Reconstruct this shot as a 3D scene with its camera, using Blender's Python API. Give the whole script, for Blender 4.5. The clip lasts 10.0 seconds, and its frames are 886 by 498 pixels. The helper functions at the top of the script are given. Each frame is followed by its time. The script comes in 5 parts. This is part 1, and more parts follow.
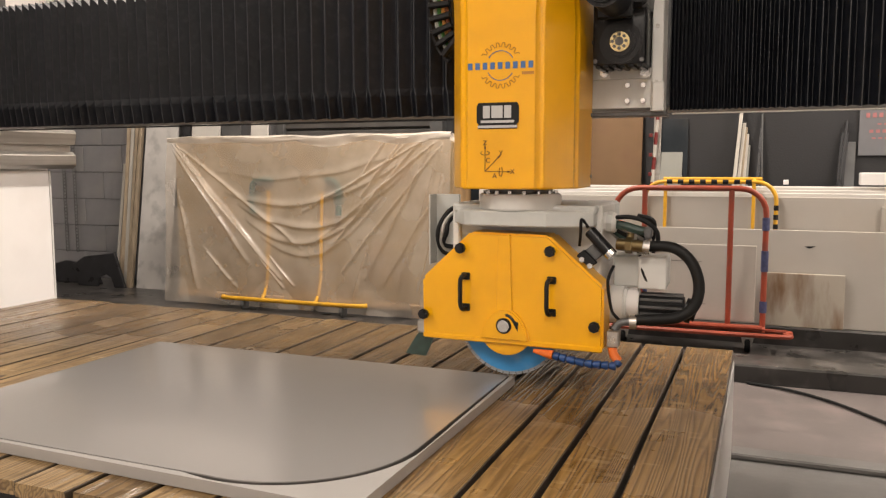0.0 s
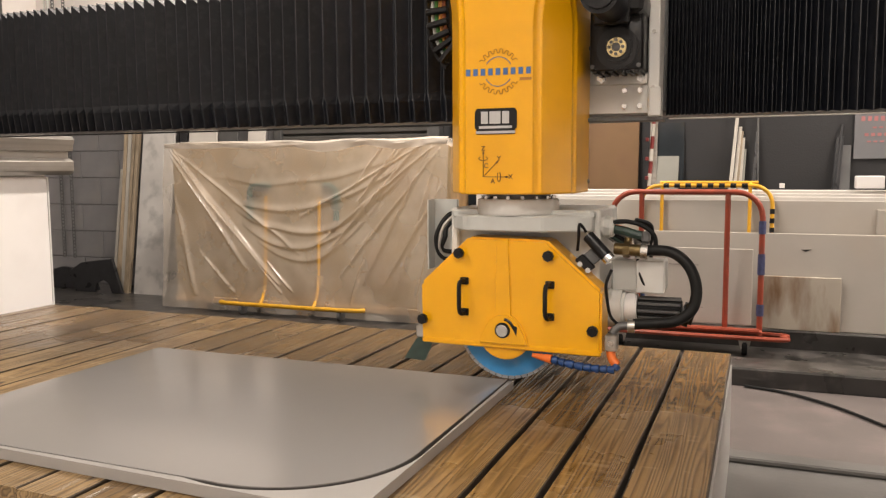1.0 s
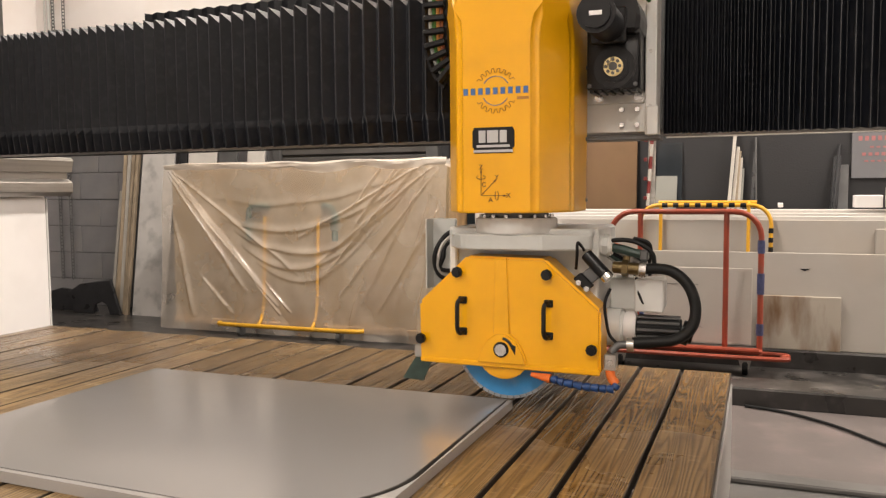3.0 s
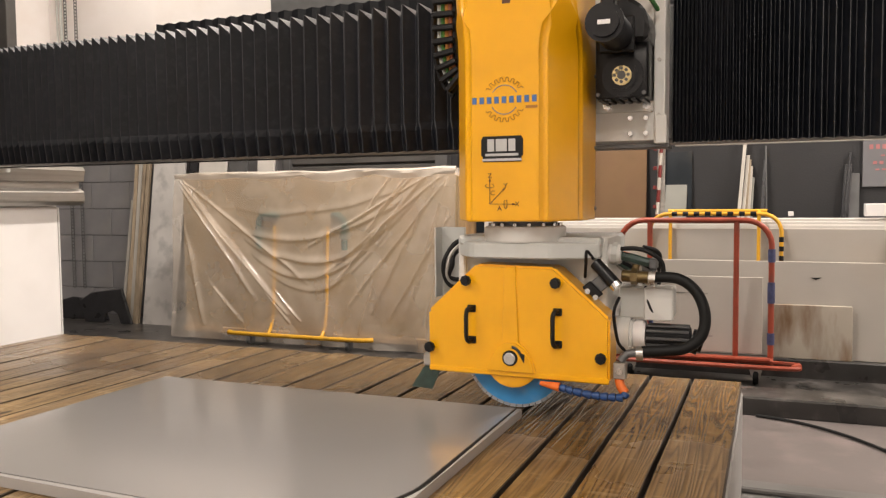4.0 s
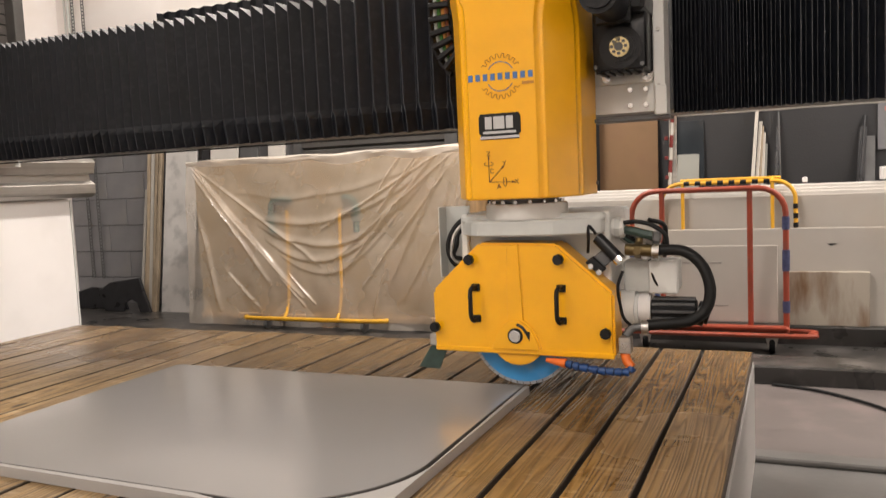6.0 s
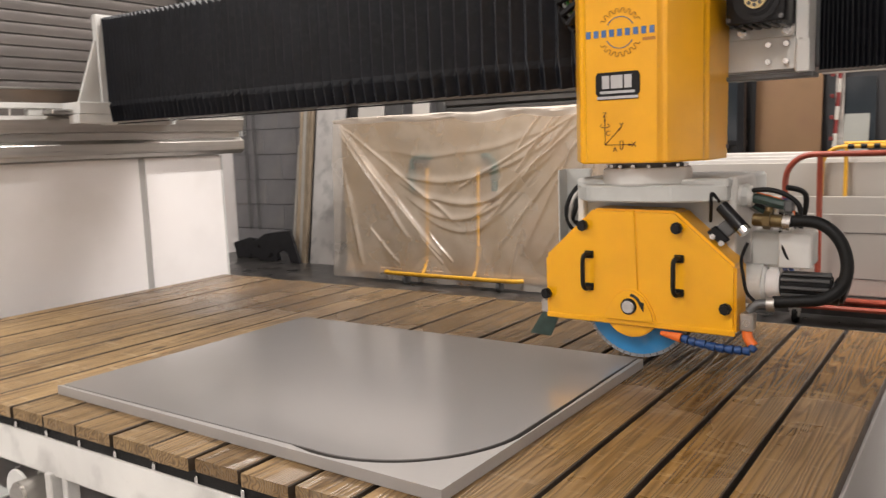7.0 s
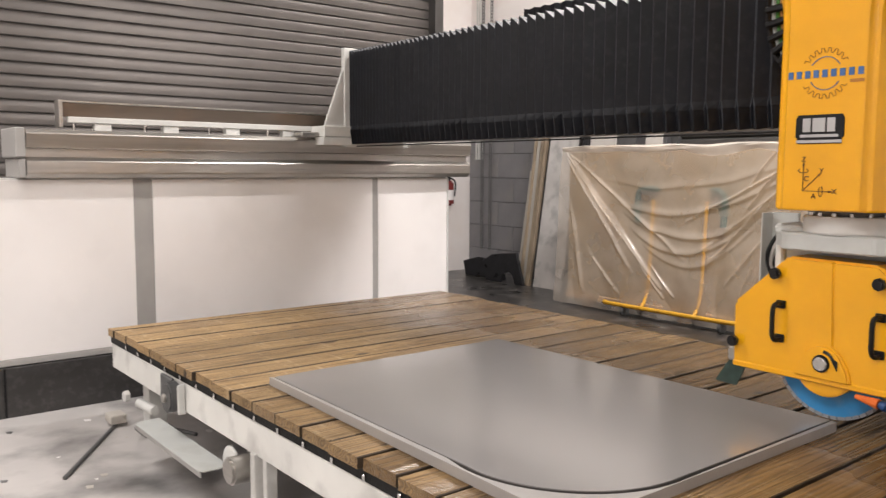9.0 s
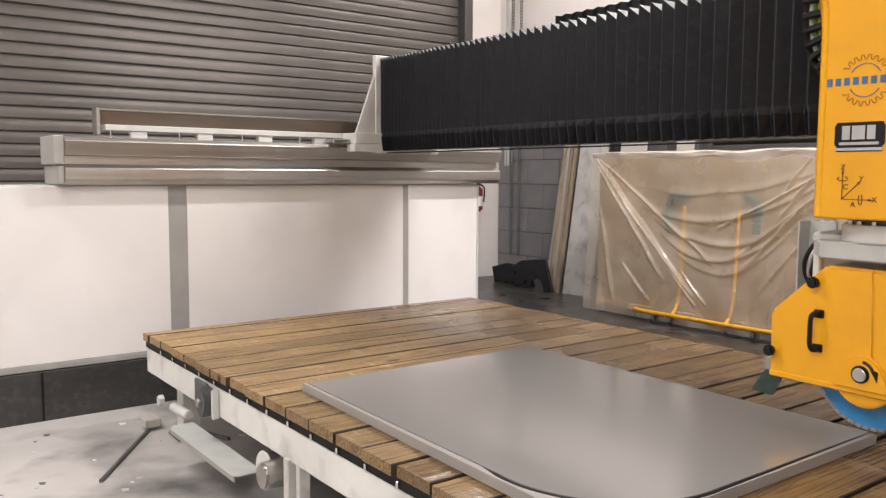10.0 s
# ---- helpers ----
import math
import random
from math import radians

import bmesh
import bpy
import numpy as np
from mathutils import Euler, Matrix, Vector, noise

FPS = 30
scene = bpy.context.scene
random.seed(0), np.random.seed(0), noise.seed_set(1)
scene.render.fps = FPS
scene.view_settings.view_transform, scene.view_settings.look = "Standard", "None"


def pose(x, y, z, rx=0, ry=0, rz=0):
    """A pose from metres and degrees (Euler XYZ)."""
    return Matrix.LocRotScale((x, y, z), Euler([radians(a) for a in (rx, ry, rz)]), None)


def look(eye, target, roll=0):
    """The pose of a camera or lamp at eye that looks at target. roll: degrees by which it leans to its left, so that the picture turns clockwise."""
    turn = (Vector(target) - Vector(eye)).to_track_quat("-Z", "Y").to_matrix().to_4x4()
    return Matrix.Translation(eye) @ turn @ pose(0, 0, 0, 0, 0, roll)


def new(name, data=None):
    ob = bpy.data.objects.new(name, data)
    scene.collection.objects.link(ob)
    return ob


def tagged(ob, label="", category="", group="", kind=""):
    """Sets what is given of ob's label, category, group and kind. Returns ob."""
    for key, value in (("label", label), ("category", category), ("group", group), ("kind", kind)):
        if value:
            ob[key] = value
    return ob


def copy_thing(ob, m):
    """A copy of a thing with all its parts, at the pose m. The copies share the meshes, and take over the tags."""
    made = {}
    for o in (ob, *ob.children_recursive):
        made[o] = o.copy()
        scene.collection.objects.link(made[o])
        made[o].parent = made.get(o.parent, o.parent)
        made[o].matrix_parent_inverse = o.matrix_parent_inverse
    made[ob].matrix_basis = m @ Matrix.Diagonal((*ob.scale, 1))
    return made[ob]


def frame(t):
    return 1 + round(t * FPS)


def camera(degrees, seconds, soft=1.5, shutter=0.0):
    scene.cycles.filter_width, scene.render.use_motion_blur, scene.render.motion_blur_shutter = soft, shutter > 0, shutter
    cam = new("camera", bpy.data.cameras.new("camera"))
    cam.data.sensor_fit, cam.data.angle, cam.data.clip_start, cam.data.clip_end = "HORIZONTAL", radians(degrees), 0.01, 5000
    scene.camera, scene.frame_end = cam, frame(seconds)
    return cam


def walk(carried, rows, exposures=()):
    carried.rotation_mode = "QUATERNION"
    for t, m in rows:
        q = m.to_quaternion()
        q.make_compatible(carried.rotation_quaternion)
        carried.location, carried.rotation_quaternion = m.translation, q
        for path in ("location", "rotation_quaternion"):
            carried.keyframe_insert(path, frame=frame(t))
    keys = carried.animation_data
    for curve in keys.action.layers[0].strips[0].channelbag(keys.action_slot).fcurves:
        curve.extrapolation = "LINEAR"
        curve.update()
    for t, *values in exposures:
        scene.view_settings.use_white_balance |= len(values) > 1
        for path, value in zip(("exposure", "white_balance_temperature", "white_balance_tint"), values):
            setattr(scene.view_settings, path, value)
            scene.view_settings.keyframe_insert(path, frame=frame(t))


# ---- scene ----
cam = camera(57.1, 10.0, soft=1.3, shutter=0.5)
PATH = [
    (0, (4.168, -1.581, 1.425), (3.436, 0.269, 1.22), -0.1),
    (0.5, (4.167, -1.582, 1.42), (3.44, 0.27, 1.223), -0.2),
    (1, (4.166, -1.596, 1.43), (3.441, 0.258, 1.235), -0.3),
    (1.5, (4.165, -1.591, 1.425), (3.439, 0.263, 1.238), -0.5),
    (2, (4.17, -1.58, 1.421), (3.449, 0.278, 1.25), -0.4),
    (2.5, (4.168, -1.584, 1.421), (3.449, 0.276, 1.265), -0.5),
    (4, (4.173, -1.593, 1.418), (3.426, 0.258, 1.298), -0.5),
    (4.5, (4.176, -1.582, 1.417), (3.418, 0.265, 1.305), -0.9),
    (5, (4.187, -1.582, 1.421), (3.414, 0.259, 1.31), -1.2),
    (6.3, (4.250, -1.535, 1.425), (3.441, 0.279, 1.189), -3.6),
    (6.5, (4.267, -1.502, 1.422), (3.419, 0.288, 1.143), -3.8),
    (6.8, (4.315, -1.462, 1.430), (3.306, 0.245, 1.169), -2.2),
    (7, (4.348, -1.432, 1.435), (3.228, 0.205, 1.173), -2.1),
    (7.3, (4.389, -1.412, 1.444), (3.227, 0.194, 1.178), -0.7),
    (7.5, (4.417, -1.405, 1.45), (3.207, 0.166, 1.188), -0.3),
    (8, (4.519, -1.368, 1.449), (3.142, 0.062, 1.2), 0.6),
    (8.5, (4.57, -1.351, 1.463), (3.087, -0.027, 1.24), 1.1),
    (9, (4.575, -1.358, 1.468), (3.021, -0.115, 1.272), 0.3),
    (9.5, (4.568, -1.378, 1.471), (2.982, -0.173, 1.282), 0.0),
    (10, (4.565, -1.378, 1.476), (2.969, -0.187, 1.293), 0.3),
]
walk(cam, [(t, look(eye, target, roll)) for t, eye, target, roll in PATH],
     [(0, 0.03, 6550, 10), (5, 0.06, 6400, 10), (6.5, 0.02, 6200, 10), (7.5, 0.04, 5950, 10), (10, 0.05, 5950, 10)])

# ---- light ----
world = bpy.data.worlds.new("hall")
scene.world = world
world.use_nodes = True
world.node_tree.nodes["Background"].inputs[0].default_value = (1.0, 0.93, 0.86, 1)
world.node_tree.nodes["Background"].inputs[1].default_value = 0.05


def area(x, y, z, sx, sy, watts, colour=(1.0, 0.9, 0.8), rx=0, ry=0, rz=0):
    d = bpy.data.lights.new("tube_light", "AREA")
    d.shape, d.size, d.size_y, d.energy, d.color = "RECTANGLE", sx, sy, watts, colour
    ob = new("tube_light", d)
    ob.matrix_world = pose(x, y, z, rx, ry, rz)
    return ob


# ceiling battens: place and watts
LAMPS = [(-0.2, -2.3, 205), (4.7, -4.2, 260), (7.2, 4.9, 430), (1.8, 3.7, 310), (-2.6, 5.2, 70)]
for lx, ly, watts in LAMPS:
    area(lx, ly, 5.3, 0.3, 2.4, watts)


# ---- materials ----
def mat(name, col, rough=0.5, metal=0.0, var=0.12, scale=6.0, bump=0.0, bscale=60.0, stain=None, stain_amt=0.0, stain_scale=2.0,
        spec=0.5, stretch=(1, 1, 1), sstretch=None, coat=0.0, rvar=0.1, rand=0.0):
    m = bpy.data.materials.new(name)
    m.use_nodes = True
    nt = m.node_tree
    b = nt.nodes["Principled BSDF"]
    b.inputs["Metallic"].default_value = metal
    b.inputs["Specular IOR Level"].default_value = spec
    b.inputs["Coat Weight"].default_value = coat
    b.inputs["Coat Roughness"].default_value = 0.15
    tc = nt.nodes.new("ShaderNodeTexCoord")
    mp = nt.nodes.new("ShaderNodeMapping")
    mp.inputs["Scale"].default_value = stretch
    nt.links.new(tc.outputs["Object"], mp.inputs[0])
    n1 = nt.nodes.new("ShaderNodeTexNoise")
    n1.inputs["Scale"].default_value, n1.inputs["Detail"].default_value = scale, 6
    nt.links.new(mp.outputs[0], n1.inputs["Vector"])
    lo = [max(0, c * (1 - var)) for c in col]
    hi = [min(1, c * (1 + var)) for c in col]
    r = nt.nodes.new("ShaderNodeValToRGB")
    r.color_ramp.elements[0].position, r.color_ramp.elements[1].position = 0.3, 0.7
    r.color_ramp.elements[0].color, r.color_ramp.elements[1].color = (*lo, 1), (*hi, 1)
    nt.links.new(n1.outputs["Fac"], r.inputs[0])
    out = r.outputs[0]
    if stain:
        n2 = nt.nodes.new("ShaderNodeTexNoise")
        n2.inputs["Scale"].default_value, n2.inputs["Detail"].default_value = stain_scale, 8
        mp2 = nt.nodes.new("ShaderNodeMapping")
        mp2.inputs["Scale"].default_value = sstretch or (1, 1, 1)
        nt.links.new(tc.outputs["Object"], mp2.inputs[0])
        nt.links.new(mp2.outputs[0], n2.inputs["Vector"])
        r2 = nt.nodes.new("ShaderNodeValToRGB")
        r2.color_ramp.elements[0].position, r2.color_ramp.elements[1].position = 0.5, 0.72
        r2.color_ramp.elements[0].color = (0, 0, 0, 1)
        r2.color_ramp.elements[1].color = (stain_amt,) * 3 + (1,)
        nt.links.new(n2.outputs["Fac"], r2.inputs[0])
        mx = nt.nodes.new("ShaderNodeMixRGB")
        mx.inputs[2].default_value = (*stain, 1)
        nt.links.new(r2.outputs[0], mx.inputs[0])
        nt.links.new(out, mx.inputs[1])
        out = mx.outputs[0]
    if rand:
        oi = nt.nodes.new("ShaderNodeObjectInfo")
        hs = nt.nodes.new("ShaderNodeHueSaturation")
        mr = nt.nodes.new("ShaderNodeMapRange")
        mr.inputs["To Min"].default_value, mr.inputs["To Max"].default_value = 1 - rand, 1 + rand
        nt.links.new(oi.outputs["Random"], mr.inputs["Value"])
        nt.links.new(mr.outputs[0], hs.inputs["Value"])
        nt.links.new(out, hs.inputs["Color"])
        out = hs.outputs[0]
    nt.links.new(out, b.inputs["Base Color"])
    rr = nt.nodes.new("ShaderNodeMapRange")
    rr.inputs["To Min"].default_value, rr.inputs["To Max"].default_value = max(0.02, rough - rvar), min(1, rough + rvar)
    nt.links.new(n1.outputs["Fac"], rr.inputs["Value"])
    nt.links.new(rr.outputs[0], b.inputs["Roughness"])
    if bump:
        n3 = nt.nodes.new("ShaderNodeTexNoise")
        n3.inputs["Scale"].default_value, n3.inputs["Detail"].default_value = bscale, 4
        nt.links.new(mp.outputs[0], n3.inputs["Vector"])
        bp = nt.nodes.new("ShaderNodeBump")
        bp.inputs["Strength"].default_value, bp.inputs["Distance"].default_value = bump, 0.01
        nt.links.new(n3.outputs["Fac"], bp.inputs["Height"])
        nt.links.new(bp.outputs[0], b.inputs["Normal"])
        if coat:
            nt.links.new(bp.outputs[0], b.inputs["Coat Normal"])
    return m


def wood_mat(name, dark, light):
    """Wet softwood: long growth rings, fine fibre, saw scores across, dark wet patches, painted shade on the far side.
    """
    m = bpy.data.materials.new(name)
    m.use_nodes = True
    nt = m.node_tree
    b = nt.nodes["Principled BSDF"]
    link = nt.links.new

    def node(kind, **kw):
        n = nt.nodes.new(kind)
        for k, v in kw.items():
            n.inputs[k.replace("_", " ")].default_value = v
        return n

    def ramp(src, p0, p1, c0=(0, 0, 0, 1), c1=(1, 1, 1, 1)):
        r = nt.nodes.new("ShaderNodeValToRGB")
        r.color_ramp.elements[0].position, r.color_ramp.elements[1].position = p0, p1
        r.color_ramp.elements[0].color, r.color_ramp.elements[1].color = c0, c1
        link(src, r.inputs[0])
        return r.outputs[0]

    def mix(kind, fac, a, c):
        n = nt.nodes.new("ShaderNodeMixRGB")
        n.blend_type = kind
        for i, v in enumerate((fac, a, c)):
            if isinstance(v, (int, float, tuple)):
                n.inputs[i].default_value = v
            else:
                link(v, n.inputs[i])
        return n.outputs[0]

    tc, oi = nt.nodes.new("ShaderNodeTexCoord"), nt.nodes.new("ShaderNodeObjectInfo")
    cx = nt.nodes.new("ShaderNodeCombineXYZ")
    for i, k in enumerate((2.0, 9.0, 0.5)):
        ml = nt.nodes.new("ShaderNodeMath")
        ml.operation, ml.inputs[1].default_value = "MULTIPLY", k
        link(oi.outputs["Random"], ml.inputs[0])
        link(ml.outputs[0], cx.inputs[i])
    add = nt.nodes.new("ShaderNodeVectorMath")
    link(tc.outputs["Object"], add.inputs[0])
    link(cx.outputs[0], add.inputs[1])

    def mapped(sc):
        mp = nt.nodes.new("ShaderNodeMapping")
        mp.inputs["Scale"].default_value = sc
        link(add.outputs[0], mp.inputs[0])
        return mp.outputs[0]

    warp = node("ShaderNodeTexNoise", Scale=1.0, Detail=3.0)
    link(mapped((6.0, 0.2, 6.0)), warp.inputs["Vector"])
    rings = nt.nodes.new("ShaderNodeMath")
    rings.operation, rings.inputs[1].default_value = "MULTIPLY", 30.0
    link(warp.outputs["Fac"], rings.inputs[0])
    fr = nt.nodes.new("ShaderNodeMath")
    fr.operation, fr.inputs[1].default_value = "PINGPONG", 0.5
    link(rings.outputs[0], fr.inputs[0])
    grain = ramp(fr.outputs[0], 0.0, 0.36)
    fibre = node("ShaderNodeTexNoise", Scale=1.0, Detail=4.0)
    link(mapped((160, 3, 60)), fibre.inputs["Vector"])
    col = mix("MIX", grain, (*dark, 1), (*light, 1))
    col = mix("MULTIPLY", 0.45, col, ramp(fibre.outputs["Fac"], 0.3, 0.65, (0.45, 0.42, 0.4, 1)))
    score = node("ShaderNodeTexNoise", Scale=1.0, Detail=2.0)
    link(mapped((1.2, 42, 1)), score.inputs["Vector"])
    frag = node("ShaderNodeTexNoise", Scale=1.0, Detail=3.0)
    link(mapped((26, 14, 1)), frag.inputs["Vector"])
    cut = mix("MULTIPLY", 1.0, ramp(score.outputs["Fac"], 0.57, 0.66), ramp(frag.outputs["Fac"], 0.45, 0.56))
    col = mix("MIX", mix("MULTIPLY", 1.0, cut, (0.36, 0.36, 0.36, 1)), col, (0.6, 0.48, 0.32, 1))
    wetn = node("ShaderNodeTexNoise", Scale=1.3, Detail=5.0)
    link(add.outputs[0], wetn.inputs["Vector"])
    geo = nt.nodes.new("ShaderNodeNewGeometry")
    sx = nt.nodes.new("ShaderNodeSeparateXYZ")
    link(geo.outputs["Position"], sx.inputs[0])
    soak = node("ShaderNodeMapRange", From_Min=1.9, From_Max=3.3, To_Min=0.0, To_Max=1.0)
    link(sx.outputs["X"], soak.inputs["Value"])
    # far side of the deck: coolant wet and gantry shade darkened in together
    spray_shade = node("ShaderNodeMapRange", From_Min=1.15, From_Max=1.75, To_Min=0.0, To_Max=0.75)
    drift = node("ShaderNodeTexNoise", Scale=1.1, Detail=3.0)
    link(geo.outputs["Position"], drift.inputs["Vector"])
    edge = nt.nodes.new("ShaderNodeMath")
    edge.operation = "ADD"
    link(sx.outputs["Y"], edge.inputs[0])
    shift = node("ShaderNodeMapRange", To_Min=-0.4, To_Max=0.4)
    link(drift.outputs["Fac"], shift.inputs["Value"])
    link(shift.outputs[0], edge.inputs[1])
    link(edge.outputs[0], spray_shade.inputs["Value"])
    # this mask sums the wet patches and the painted far-side shade
    wet = mix("ADD", 1.0, mix("MULTIPLY", 1.0, ramp(wetn.outputs["Fac"], 0.42, 0.62), (0.4, 0.4, 0.4, 1)), mix("ADD", 1.0, mix("MULTIPLY", 1.0, soak.outputs[0], (0.7, 0.7, 0.7, 1)), spray_shade.outputs[0]))
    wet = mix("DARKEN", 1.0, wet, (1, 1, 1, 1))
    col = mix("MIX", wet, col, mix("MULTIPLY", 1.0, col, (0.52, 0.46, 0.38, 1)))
    knots = nt.nodes.new("ShaderNodeTexVoronoi")
    knots.inputs["Scale"].default_value = 1.0
    link(mapped((5.2, 2.0, 3)), knots.inputs["Vector"])
    col = mix("MIX", ramp(knots.outputs["Distance"], 0.07, 0.11, (1, 1, 1, 1), (0, 0, 0, 1)), col, (0.045, 0.025, 0.012, 1))
    grime = node("ShaderNodeTexNoise", Scale=1.0, Detail=6.0, Roughness=0.65)
    link(mapped((9, 3.5, 4)), grime.inputs["Vector"])
    col = mix("MIX", mix("MULTIPLY", 1.0, ramp(grime.outputs["Fac"], 0.5, 0.72), (0.7, 0.7, 0.7, 1)), col, mix("MULTIPLY", 1.0, col, (0.42, 0.37, 0.32, 1)))
    hs = nt.nodes.new("ShaderNodeHueSaturation")
    mr = node("ShaderNodeMapRange", To_Min=0.85, To_Max=1.22)
    link(oi.outputs["Random"], mr.inputs["Value"])
    link(mr.outputs[0], hs.inputs["Value"])
    link(col, hs.inputs["Color"])
    link(hs.outputs[0], b.inputs["Base Color"])
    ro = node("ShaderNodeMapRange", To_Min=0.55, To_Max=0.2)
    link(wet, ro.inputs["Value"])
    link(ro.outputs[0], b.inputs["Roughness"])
    bp = node("ShaderNodeBump", Strength=0.5, Distance=0.003)
    link(mix("ADD", 0.5, grain, fibre.outputs["Fac"]), bp.inputs["Height"])
    link(bp.outputs[0], b.inputs["Normal"])
    return m


YELLOW = mat("yellow_paint", (0.87, 0.425, 0.002), 0.32, var=0.04, scale=3, bump=0.02, bscale=220, spec=0.4, stain=(0.6, 0.28, 0.01), stain_amt=0.25, stain_scale=5, coat=0.35)
GREY = mat("light_grey_paint", (0.54, 0.555, 0.535), 0.45, var=0.06, stain=(0.3, 0.29, 0.26), stain_amt=0.4, stain_scale=6, bump=0.04, bscale=150)
PALE = mat("pale_grey_paint", (0.66, 0.66, 0.635), 0.45, var=0.05, stain=(0.4, 0.38, 0.34), stain_amt=0.4, stain_scale=4, bump=0.03, bscale=120)
DGREY = mat("dark_grey_metal", (0.12, 0.12, 0.12), 0.45, metal=0.3, var=0.2)
BLACK = mat("black_plastic", (0.006, 0.006, 0.007), 0.36, var=0.25, scale=20, spec=0.35)
RUBBER = mat("black_rubber", (0.005, 0.005, 0.005), 0.55, var=0.2, scale=40, bump=0.15, bscale=300, spec=0.3)
BELLOW = mat("black_bellows_fabric", (0.0040, 0.0050, 0.0082), 0.42, var=0.3, scale=5, bump=0.05, bscale=90, stain=(0.035, 0.035, 0.037), stain_amt=0.25, stain_scale=26, spec=0.28)
# paler ridge colour: thin highlights of the glossy folds painted in, with wear
FOLD = mat("worn_highlight_fold", (0.017, 0.019, 0.024), 0.4, var=0.6, scale=9, spec=0.4)
STEEL = mat("brushed_steel", (0.5, 0.48, 0.45), 0.32, metal=0.9, var=0.12, scale=8, stretch=(1, 0.15, 6), stain=(0.3, 0.28, 0.25), stain_amt=0.4, stain_scale=3)
RUSTST = mat("dull_browned_steel", (0.12, 0.095, 0.075), 0.4, metal=0.5, var=0.25, scale=3, stretch=(1, 0.4, 3), stain=(0.2, 0.12, 0.07), stain_amt=0.5, stain_scale=2)
CHROME = mat("bright_steel", (0.65, 0.64, 0.62), 0.22, metal=1.0, var=0.08)
BRASS = mat("brass", (0.17, 0.125, 0.06), 0.38, metal=0.9, var=0.15, scale=30)
BRASSB = mat("bright_brass", (0.72, 0.6, 0.32), 0.3, metal=0.7, var=0.1, scale=30)
BLUE = mat("blue_blade_paint", (0.035, 0.23, 0.52), 0.35, var=0.1, scale=12, stain=(0.3, 0.38, 0.42), stain_amt=0.3, stain_scale=14)
BLUEHOSE = mat("blue_hose_plastic", (0.012, 0.05, 0.17), 0.35, var=0.15, scale=30)
BLUECABLE = mat("blue_cable", (0.07, 0.14, 0.42), 0.4, var=0.1)
ORANGEP = mat("orange_plastic", (0.75, 0.16, 0.02), 0.4, var=0.08, scale=20)
ORANGE = mat("orange_cart_paint", (0.29, 0.05, 0.023), 0.42, var=0.2, scale=9, stain=(0.2, 0.06, 0.04), stain_amt=0.7, stain_scale=8, bump=0.06, bscale=90)
CARTY = mat("yellow_cart_paint", (0.72, 0.38, 0.02), 0.45, var=0.15, scale=8, stain=(0.35, 0.2, 0.04), stain_amt=0.6, stain_scale=8)
TAPE = mat("blue_tape", (0.05, 0.06, 0.14), 0.55, var=0.3, scale=40)
GTAPE = mat("green_foam", (0.02, 0.075, 0.06), 0.7, var=0.3, scale=40)
GREEN = mat("green_rubber_flap", (0.03, 0.055, 0.045), 0.5, var=0.3, scale=30)
STONE = mat("grey_quartz_wet", (0.25, 0.238, 0.232), 0.34, var=0.03, scale=7, rvar=0.06, spec=0.7, coat=1.0, bump=0.03, bscale=20)
STONE.node_tree.nodes["Principled BSDF"].inputs["Coat IOR"].default_value = 1.75
STONE.node_tree.nodes["Principled BSDF"].inputs["Coat Roughness"].default_value = 0.13
OFFCUT = mat("grey_quartz_damp", (0.33, 0.315, 0.3), 0.42, var=0.06, scale=3, bump=0.03, bscale=80)
# sawn face: wet stone, with the kerf's shade mixed into the colour
KERF = mat("wet_shaded_cut_face", (0.07, 0.065, 0.06), 0.5, var=0.2, scale=20)
WHITE = mat("white_panel", (0.84, 0.815, 0.8), 0.32, var=0.03, scale=1.5, stain=(0.6, 0.57, 0.53), stain_amt=0.25, stain_scale=2)
STRIP = mat("grey_joint_strip", (0.36, 0.35, 0.335), 0.45, var=0.06)
DARKBASE = mat("dark_wet_kerb", (0.04, 0.038, 0.037), 0.3, var=0.4, scale=5, stretch=(1, 0.3, 1), stain=(0.25, 0.24, 0.23), stain_amt=0.12, stain_scale=26, bump=0.2, bscale=40)
SLURRY = mat("pale_slurry_floor", (0.45, 0.43, 0.415), 0.42, var=0.1, scale=3, stain=(0.1, 0.097, 0.095), stain_amt=0.95, stain_scale=1.7, bump=0.1, bscale=26, rvar=0.2)
CONC = mat("wet_concrete", (0.115, 0.11, 0.105), 0.4, var=0.15, scale=2.5, stain=(0.13, 0.125, 0.12), stain_amt=0.85, stain_scale=1.3, bump=0.1, bscale=30, rvar=0.22)
PINKC = mat("dusty_concrete", (0.125, 0.106, 0.1), 0.5, var=0.12, scale=4, stain=(0.2, 0.16, 0.15), stain_amt=0.7, stain_scale=3, bump=0.06, bscale=40)
WETDARK = mat("wet_dark_floor", (0.034, 0.032, 0.03), 0.3, var=0.35, scale=4, stain=(0.2, 0.18, 0.17), stain_amt=0.5, stain_scale=5, bump=0.1, bscale=30)
BLOCK = mat("grey_block_paint", (0.24, 0.235, 0.245), 0.6, var=0.08, scale=5, bump=0.25, bscale=90, rand=0.06, stain=(0.3, 0.28, 0.26), stain_amt=0.4, stain_scale=3)
MORTAR = mat("grey_mortar", (0.2, 0.195, 0.2), 0.8, var=0.1, bump=0.2)
DWALL = mat("dark_grey_wall", (0.026, 0.026, 0.028), 0.6, var=0.1, scale=2, bump=0.15, bscale=60)
